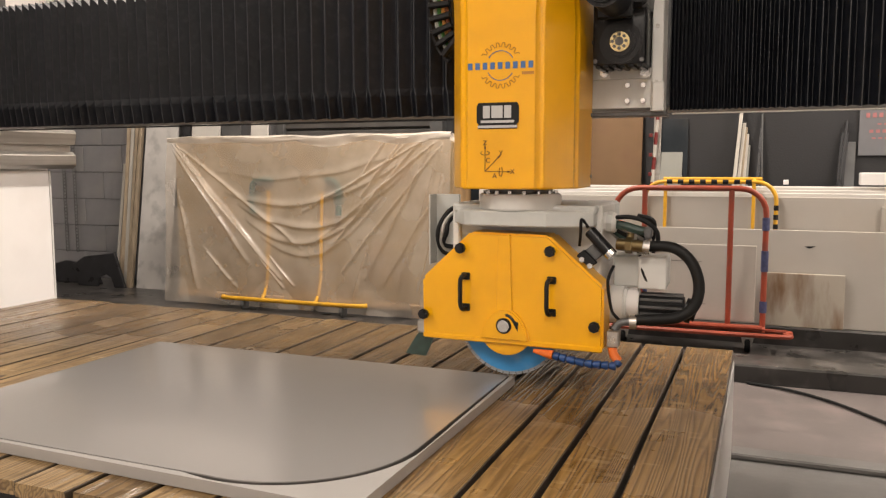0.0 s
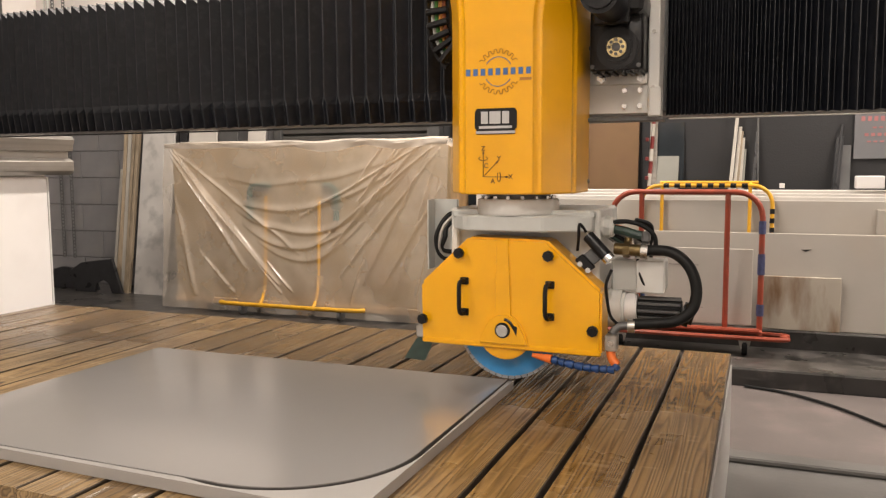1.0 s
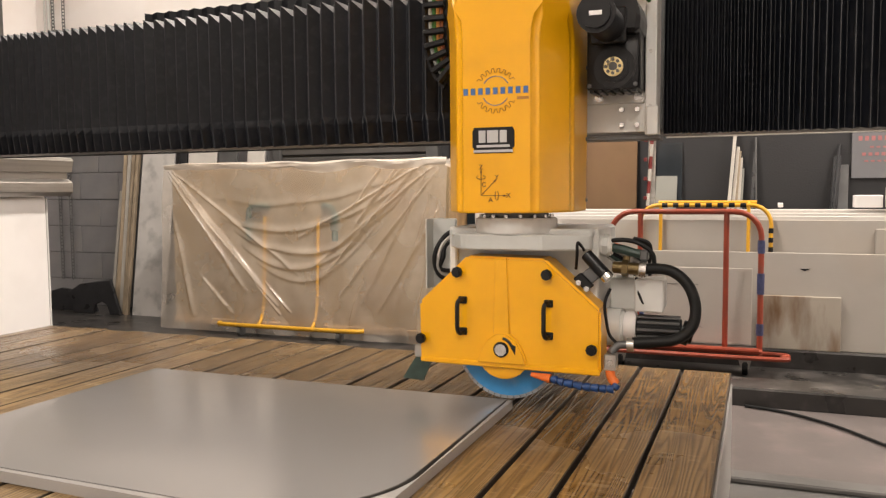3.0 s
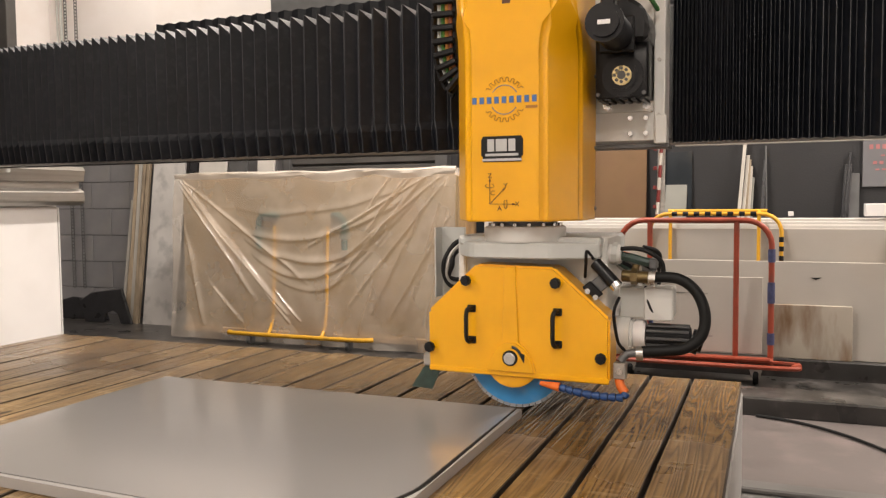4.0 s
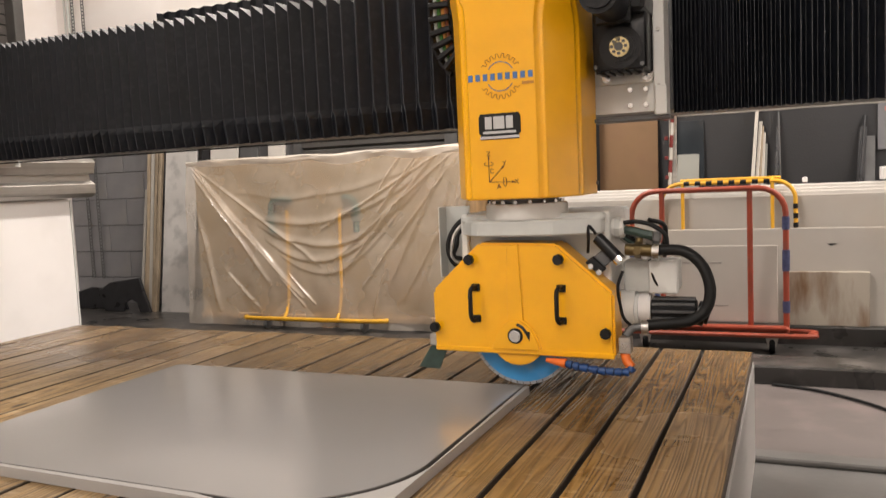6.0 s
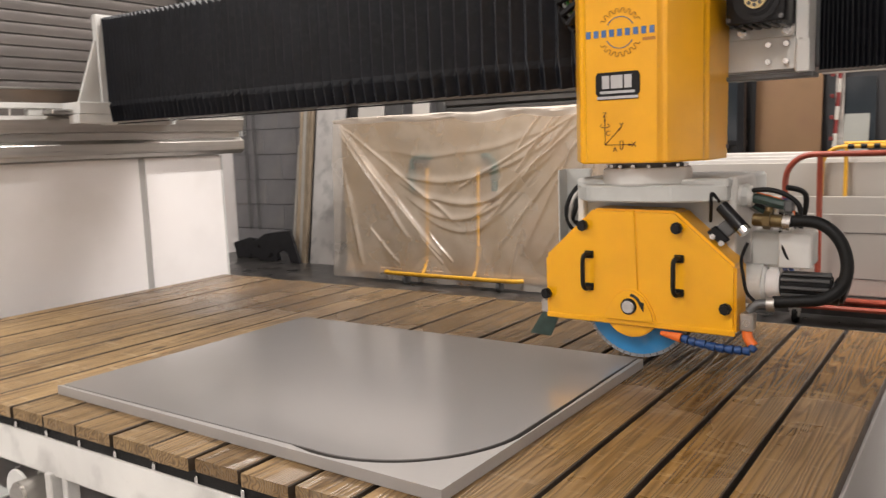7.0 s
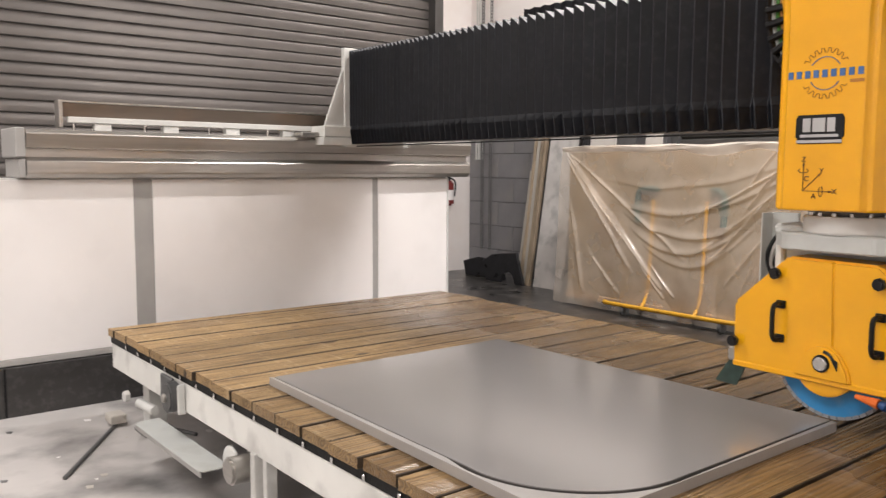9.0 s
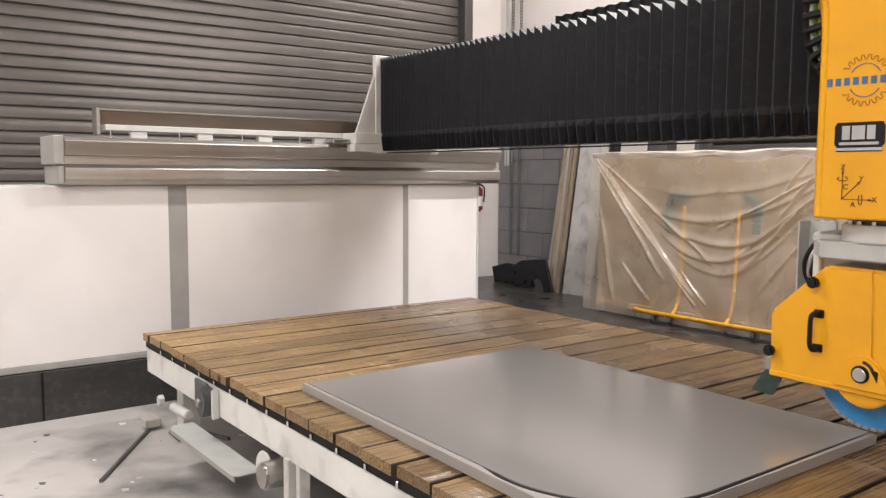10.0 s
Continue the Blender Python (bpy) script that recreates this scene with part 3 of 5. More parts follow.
lo_v, hi_v = [b.verts.new((x, y, SZ0)) for x, y in inset(outline, -0.0012)], [b.verts.new((x, y, SZ1 - 0.003)) for x, y in inset(outline, -0.0012)]
lo_w, hi_w = [b.verts.new((x, y, SZ0)) for x, y in outline], [b.verts.new((x, y, SZ1 - 0.003)) for x, y in outline]
for i in range(len(outline)):
    k = (i + 1) % len(outline)
    b.faces.new((lo_v[i], lo_v[k], hi_v[k], hi_v[i]))
    b.faces.new((hi_v[i], hi_v[k], hi_w[k], hi_w[i]))
    b.faces.new((lo_w[i], lo_w[k], lo_v[k], lo_v[i]))
part("cut_edge", b, KERF, top, "wet sawn edge darkened by painted kerf shade")
inner = slab_outline(AC, 0.4125, 1.528, 0.1755, 0.1495, 3.2555, 1.445)
b = prism(inner[1:] + [(3.274, 1.445), (3.263, 0.108), (1.512, 0.164)], "z", SZ0, SZ1 - 0.002, 0.0)
solid("stone_offcut", b, OFFCUT, "grey stone offcut strip cut from the slab", "offcut")

# ---- white splash wall with the gantry rail ----
pw = thing("splash_wall", (-0.7, 0.0, 0), "white panelled low wall carrying the gantry rail", "splash wall")
part("core", box(-0.93, -0.67, -4.5, 2.86, 0.0, 1.40), PALE, pw)
YP = [(-4.5, -1.58), (-1.46, 0.325), (0.445, 2.127), (2.178, 2.86)]
for y0, y1 in YP:
    part("panel", box(-0.668, -0.65, y0, y1, 0.345, 1.392, 0.002), WHITE, pw, "glossy white wall panel")
for y in (-1.52, 0.385, 2.1525):
    part("joint_strip", box(-0.667, -0.656, y - (0.06 if y < 2 else 0.025), y + (0.06 if y < 2 else 0.025), 0.345, 1.392), STRIP, pw)
part("end_cap", box(-0.94, -0.646, 2.862, 2.876, 0.0, 1.39, 0.002), PALE, pw)
part("bottom_rail", box(-0.668, -0.644, -4.5, 2.86, 0.305, 0.343, 0.003), STRIP, pw)
kb = part("kerb", box(-0.668, -0.63, -4.5, 2.86, 0.0, 0.30, 0.004), DARKBASE, pw, "dark dirty wet kerb below the panels")
for y in (-2.2, -0.45, 1.2):
    part("kerb_joint", box(-0.63, -0.626, y - 0.006, y + 0.006, 0.0, 0.298), BLACK, kb)

rail = thing("gantry_rail", (-0.740, 1.3, 1.40), "steel channel rail on top of the white wall", "rail")
part("upper_channel", prism([(-0.560, 1.575), (-0.540, 1.66), (-0.560, 1.683), (-0.910, 1.683), (-0.910, 1.575)], "y", -0.300, 3.03, 0.004), STEEL, rail, "brushed steel upper channel")
part("web", box(-0.900, -0.600, -0.298, 3.02, 1.525, 1.573), STEEL, rail)
part("lower_channel", prism([(-0.590, 1.525), (-0.555, 1.5), (-0.555, 1.43), (-0.590, 1.402), (-0.910, 1.402), (-0.910, 1.523)], "y", -0.300, 3.03, 0.004), STEEL, rail, "brushed steel lower channel")
part("end_plate", box(-0.920, -0.535, -0.358, -0.304, 1.52, 1.69, 0.006), STRIP, rail)
part("end_plate", box(-0.920, -0.550, -0.340, -0.304, 1.405, 1.515, 0.006), STRIP, rail)
part("cover_strip", box(-0.680, -0.660, -0.070, 3.07, 1.765, 1.85, 0.002), RUSTST, rail, "dull steel cover strip")
part("cover_edge", box(-0.695, -0.655, -0.075, 3.07, 1.852, 1.862, 0.002), STEEL, rail)
part("cover_bar", box(-0.660, -0.620, -0.050, 3.07, 1.73, 1.765, 0.003), PALE, rail)
for i in range(7):
    y = 0.1 + i * 0.42
    part("bracket", box(-0.680, -0.630, y, y + 0.1, 1.685, 1.728, 0.003), PALE, rail)
    part("screw", cyl((-0.620, y - 0.12, 1.685), (-0.620, y - 0.12, 1.73), 0.008, 8), CHROME, rail)
part("nameplate_post", box(-0.720, -0.620, -0.100, -0.078, 1.70, 1.862, 0.003), STEEL, rail)

# ---- gantry ----
BY, BZ0, BZ1 = 1.80, 1.635, 2.30
gantry = thing("gantry_beam", (2.8, 2.1, 1.63), "gantry bridge clad in black folded bellows", "gantry beam")
part("beam", box(-0.42, 7.4, 1.93, 2.32, 1.66, 2.22, 0.01), DGREY, gantry)
part("bottom_edge", box(-0.42, 2.98, 1.832, 1.842, 1.622, 1.630, 0.002), BLACK, gantry, "thin dark edge strip")
part("bottom_edge", box(3.81, 7.4, 1.803, 1.812, 1.624, 1.631, 0.002), STEEL, gantry, "thin pale edge strip")
part("end_plate", box(-0.50, -0.455, 1.76, 2.32, 1.62, 2.32, 0.005), PALE, gantry, "pale steel end plate")
part("gusset", prism([(1.755, 1.70), (1.755, 2.17), (1.60, 1.76), (1.60, 1.70)], "x", -0.485, -0.465, 0.002), PALE, gantry)
part("foot", box(-0.66, -0.44, 1.585, 2.3, 1.69, 1.705 + 0.06, 0.004), PALE, gantry)
part("foot", box(-0.64, -0.44, 1.575, 1.9, 1.63, 1.688, 0.004), PALE, gantry)
part("pinion_cover", box(-0.62, -0.5, 1.44, 1.58, 1.69, 1.72, 0.006), STEEL, gantry)


def bellows(xs, depth, name, valley, bend):
    """Pleated sheet over the front, the top and the back of the beam: thin ridges, wide flat faces, teeth along the top."""
    b = bmesh.new()
    prof = []
    for i in range(len(xs) - 1):
        a, w = xs[i], xs[i + 1] - xs[i]
        prof += [(a, 0.0, 0.0), (a + 0.07 * w, 0.0, 0.0), (a + valley * w, depth, 1.0), (a + (valley + 0.06) * w, depth, 1.0)]
    prof.append((xs[-1], 0.0, 0.0))
    cols = []
    for x, d, tri in prof:
        jit = 0.003 * noise.noise((x * 9, 0, 0))
        kink = bend * (0.010 * (1 - tri) + 0.006 * noise.noise((x * 23, 4, 0)))
        cols.append([b.verts.new(p) for p in ((x + kink, BY + d + 0.012 * bend, BZ0 + 0.004 + 0.006 * tri), (x + kink, BY + d * (1 - 0.1 * bend) - 0.004 * bend, BZ0 + 0.10), (x, BY + d, BZ0 + 0.135), (x + jit, BY + d, BZ1 - 0.11),
                                              (x + jit, BY + d, BZ1 - 0.045 * tri), (x, BY + 0.27, BZ1 + 0.005 - 0.045 * tri), (x, BY + 0.54 - d, BZ1 + 0.01 - 0.045 * tri), (x, BY + 0.54 - d, BZ0 + 0.1))])
    for i in range(len(cols) - 1):
        for k in range(7):
            f = b.faces.new((cols[i][k], cols[i + 1][k], cols[i + 1][k + 1], cols[i][k + 1]))
            # each ridge strip gets the painted highlight colour
            f.material_index = 1 if i % 4 == 0 else 0
    return part(name, b, [BELLOW, FOLD], gantry, "black dusty folded bellows")


xs, x = [-0.45], -0.45
while x < 2.98:
    f = (x + 0.45) / 3.4
    x += 0.034 + 0.031 * min(1.0, f / 0.485) + 0.0134 * max(0.0, (f - 0.485) / 0.515)
    xs.append(x)
bellows(xs, 0.034, "bellows", 0.66, 1.0)
xs, x = [3.80], 3.80
while x < 7.3:
    x += 0.014 + 0.046 * min(1, (x - 3.80) / 0.75) ** 1.3
    xs.append(x)
bellows(xs, 0.03, "bellows", 0.46, 0.05)
# second, higher bellows at the rear of the beam
b = bmesh.new()
cols = []
for i in range(96):
    x = 0.72 + i * 0.045
    d = 0.008 * (i % 2)
    cols.append([b.verts.new((x, 2.38 + d, 2.05)), b.verts.new((x, 2.38 + d, 2.49 - d)), b.verts.new((x, 2.7, 2.49 - d))])
for i in range(95):
    for k in range(2):
        b.faces.new((cols[i][k], cols[i + 1][k], cols[i + 1][k + 1], cols[i][k + 1]))
part("rear_bellows", b, BELLOW, gantry)

# ---- saw carriage: plate, gearbox, motor ----
car = thing("saw_carriage", (3.4, 1.75, 1.64), "pale steel carriage plate with black gear motor on the gantry", "saw carriage")
part("plate", box(3.02, 3.742, 1.70, 1.80, 1.645, 2.75, 0.003), PALE, car, "pale grey steel plate")
part("flange", box(3.745, 3.787, 1.66, 1.80, 1.63, 2.75, 0.004), PALE, car)
part("foot_strip", box(3.752, 3.795, 1.645, 1.659, 1.63, 1.74, 0.003), PALE, car)
part("lower_cover", box(3.46, 3.738, 1.685, 1.699, 1.757, 1.83, 0.003), GREY, car)
part("bottom_lip", box(3.0, 3.80, 1.70, 1.80, 1.615, 1.632, 0.003), DGREY, car)
for x, z, r in ((3.563, 1.784, 0.018), (3.717, 1.782, 0.018), (3.652, 1.733, 0.01), (3.712, 1.733, 0.01), (3.652, 1.673, 0.01), (3.712, 1.673, 0.01), (3.715, 2.11, 0.014), (3.70, 2.25, 0.01), (3.65, 2.3, 0.01)):
    bo = part("bolt", hexbolt((x, 1.70, z), (0, -1, 0), r, 0.03 if r > 0.012 else 0.022), CHROME, car)
    if r > 0.012:
        part("washer", cyl((x, 1.70, z), (x, 1.681, z), r * 1.4, 20, bevel=0.002), STEEL, bo, "", True)
for z in (1.74, 1.95, 2.2):
    part("bolt", hexbolt((3.765, 1.66, z), (0, -1, 0), 0.008, 0.008), STEEL, car)
gb = part("gearbox", box(3.545, 3.74, 1.52, 1.698, 1.795, 2.03, 0.010, seg=2), BLACK, car, "black cast gearbox", True)
part("gear_collar", cyl((3.651, 1.52, 1.874), (3.651, 1.495, 1.874), 0.056, 28, bevel=0.006), BLACK, gb, "", True)
part("outer_ring", cyl((3.651, 1.52, 1.874), (3.651, 1.508, 1.874), 0.078, 36, bevel=0.004), BLACK, gb, "", True)
for i in range(6):
    part("cooling_fin", box(3.555 + i * 0.031, 3.573 + i * 0.031, 1.53, 1.66, 1.786, 1.797, 0.002), BLACK, gb)
for x, z in ((3.557, 2.016), (3.728, 2.016), (3.557, 1.81), (3.728, 1.81)):
    part("case_bolt", hexbolt((x, 1.52, z), (0, -1, 0), 0.009, 0.008), DGREY, gb)
part("shaft_ring", cyl((3.651, 1.50, 1.874), (3.651, 1.478, 1.874), 0.036, 24, bevel=0.005), BRASSB, gb, "brass shaft ring", True)
part("shaft_end", cyl((3.651, 1.48, 1.874), (3.651, 1.473, 1.874), 0.016, 12), DGREY, gb)
for i in range(8):
    a = i * math.pi / 4
    part("screw", cyl((3.651 + 0.025 * math.cos(a), 1.478, 1.874 + 0.025 * math.sin(a)), (3.651 + 0.025 * math.cos(a), 1.471, 1.874 + 0.025 * math.sin(a)), 0.006, 8), DGREY, gb)
part("upper_gear_case", prism([(3.55, 2.0), (3.745, 1.99), (3.752, 2.06), (3.73, 2.12), (3.67, 2.16), (3.57, 2.15)], "y", 1.46, 1.69, 0.015), BLACK, gb)
mo = part("drive_motor", cyl((3.565, 1.24, 2.085), (3.565, 1.52, 2.085), 0.062, 28, bevel=0.008), BLACK, car, "black servo motor", True)
part("end_bell", cyl((3.565, 1.20, 2.085), (3.565, 1.242, 2.085), 0.067, 28, bevel=0.015), BLACK, mo, "", True)
part("type_label", box(3.545, 3.588, 1.197, 1.2, 2.075, 2.09), WHITE, mo, "small white type label")
part("flange", box(3.50, 3.63, 1.44, 1.47, 2.02, 2.15, 0.006), BLACK, mo)
part("plug", box(3.54, 3.59, 1.27, 1.33, 2.14, 2.2, 0.006), BLACK, mo)
part("connector", cyl((3.565, 1.3, 2.2), (3.565, 1.3, 2.27), 0.022, 12, bevel=0.004), BLACK, mo)
part("motor_cable", tube([(3.565, 1.3, 2.26), (3.56, 1.28, 2.33), (3.6, 1.36, 2.36), (3.66, 1.5, 2.25), (3.69, 1.62, 2.2)], 0.009), WIRES[2], mo, "green earth cable")
part("motor_cable", tube([(3.56, 1.28, 2.22), (3.54, 1.24, 2.3), (3.6, 1.33, 2.4), (3.68, 1.5, 2.32), (3.7, 1.66, 2.4)], 0.008), BLACK, mo)

mo.location.x += 0.072
mo.location.z -= 0.068

# energy chain left of the column
ec = thing("cable_chain", (2.98, 1.62, 1.95), "black open cable chain with coloured wires", "cable chain")
pts = [Vector((2.885, 1.60, 2.80 - 0.055 * i)) for i in range(14)]
for k in range(1, 6):
    a = radians(15 * k)
    pts.append(Vector((2.885 + 0.17 * (1 - math.cos(a)) * 0.55, 1.60, 2.085 - 0.20 * math.sin(a))))
for i in range(len(pts) - 1):
    p, q = pts[i], pts[i + 1]
    d = (q - p).normalized()
    side = Vector((d.z, 0, -d.x))
    for sx in (-0.047, 0.047):
        part("link", tube([p + side * sx, p.lerp(q, 0.5) + side * sx * 1.05, q + side * sx], 0.013, 6, smooth_n=1), BLACK, ec)
    b = bmesh.new()
    for dy in (-0.022, 0.022):
        cyl(p - side * 0.045 + Vector((0, dy, 0)), p + side * 0.045 + Vector((0, dy, 0)), 0.0145, 6, bm=b)
    part("link_bar", b, BLACK, ec)
for k, wm in enumerate((WIRES[1], WIRES[2], WIRES[3], WIRES[0])):
    part("wire", tube([p + Vector((-0.027 + k * 0.017, 0, 0)) for p in pts[:-1]], 0.0085, 6, smooth_n=2), wm, ec)

# ---- yellow column ----
col = thing("saw_column", (3.285, 1.42, 1.335), "yellow painted faceted steel saw column with printed marks", "saw column")


def ring(x0, x1, y0, y1, cx, cy, z):
    return [(x0 + cx, y0, z), (x1 - cx, y0, z), (x1, y0 + cy, z), (x1, y1 - 0.04, z), (x1 - 0.04, y1, z), (x0 + 0.04, y1, z), (x0, y1 - 0.04, z), (x0, y0 + cy, z)]


levels = [ring(3.031, 3.512, 1.21, 1.675, 0.097, 0.175, 1.337), ring(3.026, 3.517, 1.20, 1.68, 0.097, 0.175, 1.345), ring(3.026, 3.517, 1.20, 1.68, 0.097, 0.175, 1.95)]
for k in range(1, 7):
    f = (1 - math.cos(math.pi * k / 6)) / 2
    levels.append(ring(3.026 + 0.032 * f, 3.517 - 0.005 * f, 1.20, 1.68, 0.097 - 0.055 * f, 0.175 - 0.115 * f, 1.95 + 0.26 * k / 6))
levels.append(ring(3.058, 3.512, 1.20, 1.68, 0.042, 0.06, 3.2))
b = bmesh.new()
V = [[b.verts.new(p) for p in r] for r in levels]
for i in range(len(V) - 1):
    for k in range(8):
        b.faces.new((V[i][k], V[i][(k + 1) % 8], V[i + 1][(k + 1) % 8], V[i + 1][k]))
b.faces.new(V[0][::-1])
b.faces.new(V[-1])
vert_edges = [e for e in b.edges if abs(e.verts[0].co.z - e.verts[1].co.z) > 0.03]
bmesh.ops.bevel(b, geom=vert_edges, offset=0.024, segments=5, affect="EDGES")
shell = part("shell", b, YELLOW, col, "glossy yellow painted shell", True)
shell.modifiers.new("weighted", "WEIGHTED_NORMAL")
for z in (1.38, 1.62, 1.9):
    part("side_screw", cyl((3.516, 1.61, z), (3.523, 1.61, z), 0.008, 10), DGREY, col)


def flat_bar(name, x0, x1, z0, z1, material, parent, y=1.1985, h=0.0016, shear=0.0):
    return part(name, prism([(x0, z0), (x1, z0), (x1 + shear, z1), (x0 + shear, z1)], "y", y - h / 2, y + h / 2), material, parent)


# printed emblem: toothed ring, two arcs, a row of blue bars
gx, gz = 3.272, 1.778
for half, (a0, a1) in enumerate(((28, 152), (208, 332))):
    p_out = []
    n = 44
    for i in range(n + 1):
        a = radians(a0 + (a1 - a0) * i / n)
        r = 0.080 if (i // 3) % 2 == 0 else 0.066
        p_out.append((gx + r * math.cos(a), 1.1985, gz + r * math.sin(a)))
    part("emblem_ring", tube(p_out, 0.0014, 4, smooth_n=1), INKGOLD, col, "brown toothed ring print")
    arc = [(gx + 0.052 * math.cos(radians(a)), 1.1985, gz + 0.052 * math.sin(radians(a))) for a in range(a0, a1 + 1 if half else a1, 8)]
    part("emblem_arc", tube(arc, 0.0016, 4, smooth_n=1), INKBLUE, col, "blue arc print")
for i in range(9):
    x0 = 3.147 + i * 0.0283
    flat_bar("emblem_bar", x0 + 0.002, x0 + 0.019, gz - 0.012, gz + 0.012, INKBLUE, col)
flat_bar("emblem_bar", 3.352, 3.395, gz - 0.034, gz - 0.024, INKGOLD, col)
# dark name plate with silver bars
part("name_plate", prism([(3.190, 1.555), (3.335, 1.555), (3.335, 1.572), (3.342, 1.578), (3.342, 1.634), (3.335, 1.648), (3.190, 1.648), (3.183, 1.634), (3.183, 1.578), (3.190, 1.572)], "y", 1.196, 1.1995, 0.0008), BLACK, col, "black name plate with silver marks")
for i, w in enumerate((0.026, 0.042, 0.026)):
    x0 = (3.208, 3.240, 3.288)[i]
    flat_bar("plate_bar", x0, x0 + w, 1.593, 1.637, SILVER, col, 1.195)
flat_bar("plate_bar", 3.20, 3.325, 1.576, 1.585, SILVER, col, 1.195)
flat_bar("plate_bar", 3.188, 3.337, 1.558, 1.567, SILVER, col, 1.195)
# axis diagram
ax0, az0 = 3.215, 1.402
for p, q in (((ax0, az0), (ax0, az0 + 0.088)), ((ax0, az0), (ax0 + 0.092, az0 - 0.001)), ((ax0, az0), (ax0 + 0.055, az0 + 0.055))):
    part("axis_line", tube([(p[0], 1.1985, p[1]), (q[0], 1.1985, q[1])], 0.0014, 4, smooth_n=1), INKDARK, col)
    dd = Vector((q[0] - p[0], 0, q[1] - p[1])).normalized()
    part("axis_arrow", cyl(Vector((q[0], 1.1985, q[1])) - dd * 0.006, Vector((q[0], 1.1985, q[1])) + dd * 0.008, 0.004, 6, r2=0.0003), INKDARK, col)
for cx, cz, rx_, rz_ in ((ax0, az0 + 0.066, 0.017, 0.007), (ax0 + 0.06, az0, 0.006, 0.018)):
    part("axis_turn", tube([(cx + rx_ * math.cos(radians(a)), 1.1985, cz + rz_ * math.sin(radians(a))) for a in range(-230, 60, 24)], 0.0013, 4, smooth_n=1), INKDARK, col)
for ch, x, z in (("Z", ax0, az0 + 0.095), ("Y", ax0 + 0.06, az0 + 0.058), ("X", ax0 + 0.104, az0 - 0.008), ("C", ax0 + 0.011, az0 + 0.032), ("A", ax0 + 0.037, az0 - 0.024)):
    write(ch, "axis_letter", 0.024, pose(x, 1.1983, z, 90), INKDARK, col)
# dark upright marks high on the column
for i in range(3):
    flat_bar("column_mark", 3.265, 3.295, 2.12 + i * 0.075, 2.17 + i * 0.075, INKDARK, col, 1.1985)

# ---- saw head ----
HX = 3.262
head = thing("tilting_saw", (3.285, 1.42, 0.598), "tilting saw head with yellow blade guard, blue blade and hoses", "saw head")
part("slew_ring", cyl((3.285, 1.42, 1.312), (3.285, 1.42, 1.336), 0.125, 40, bevel=0.003), DGREY, head, "dark slewing ring", True)
for i in range(16):
    a = i * math.pi / 8
    part("ring_bolt", hexbolt((3.285 + 0.138 * math.cos(a), 1.42 + 0.138 * math.sin(a), 1.31), (0, 0, 1), 0.008, 0.012), CHROME, head)
part("neck", cyl((3.285, 1.42, 1.25), (3.285, 1.42, 1.31), 0.158, 48, bevel=0.005), PALE, head, "pale grey turned neck", True)
# flat head body: wide chamfered plate, front shelf, back block
part("top_plate", prism([(3.02, 1.40), (3.10, 1.29), (3.13, 1.272), (3.42, 1.272), (3.56, 1.34), (3.585, 1.36), (3.585, 1.60), (3.02, 1.60)], "z", 1.19, 1.25, 0.006), GREY, head, "grey cast top plate")
part("body", prism([(3.01, 1.12), (3.06, 0.86), (3.55, 0.86), (3.60, 0.92), (3.60, 1.262), (3.01, 1.262)], "y", 1.445, 1.62, 0.01), GREY, head, "grey cast head body")
part("body_top", box(3.03, 3.59, 1.36, 1.60, 1.236, 1.268, 0.008), GREY, head)
part("side_arm", prism([(1.42, 1.27), (1.68, 1.27), (1.74, 1.18), (1.74, 1.0), (1.60, 0.78), (1.46, 0.78), (1.42, 0.9)], "x", 3.572, 3.604, 0.006), PALE, head, "pale grey side arm")
part("side_arm", prism([(1.42, 1.27), (1.68, 1.27), (1.74, 1.18), (1.74, 1.0), (1.60, 0.78), (1.46, 0.78), (1.42, 0.9)], "x", 3.005, 3.035, 0.006), PALE, head, "pale grey side arm")
part("rear_block", box(3.05, 3.57, 1.63, 2.02, 1.10, 1.262, 0.012), GREY, head)
part("rear_lower", box(3.12, 3.56, 1.66, 2.05, 0.93, 1.08, 0.012), PALE, head)
part("splash_tray", prism([(1.62, 0.905), (2.28, 0.885), (2.28, 0.895), (1.62, 0.917)], "x", 3.02, 3.52, 0.002), GREY, head, "pale splash tray")
part("rear_gusset", prism([(1.98, 1.262), (2.10, 1.262), (2.22, 1.12), (2.22, 0.93), (1.98, 0.93)], "x", 3.04, 3.06, 0.003), PALE, head)
part("rear_bracket", box(2.785, 2.90, 1.78, 1.80, 0.98, 1.29, 0.003), GREY, head, "grey bracket plate")
part("rear_bracket", box(2.785, 2.792, 1.70, 1.778, 0.98, 1.29, 0.002), GREY, head)
part("bracket_arm", box(2.90, 3.03, 1.76, 1.80, 1.2, 1.24, 0.003), GREY, head)
for k in range(3):
    part("looped_cable", tube([(2.96, 1.72, 1.25 - k * 0.01), (2.89, 1.68, 1.22 - k * 0.02), (2.845 + 0.02 * k, 1.66, 1.13), (2.865, 1.68, 1.04 + 0.015 * k), (2.96, 1.72, 1.02 + k * 0.02)], 0.011), (RUBBER, STEEL, RUBBER)[k], head)
# yellow spindle motor behind the blade
mt = part("spindle_motor", cyl((HX + 0.05, 1.66, 0.80), (HX + 0.05, 2.22, 0.80), 0.105, 32, bevel=0.012), YELLOW, head, "yellow spindle motor", True)
part("motor_box", box(HX + 0.06, HX + 0.21, 1.60, 1.80, 0.71, 0.885, 0.012), YELLOW, mt)
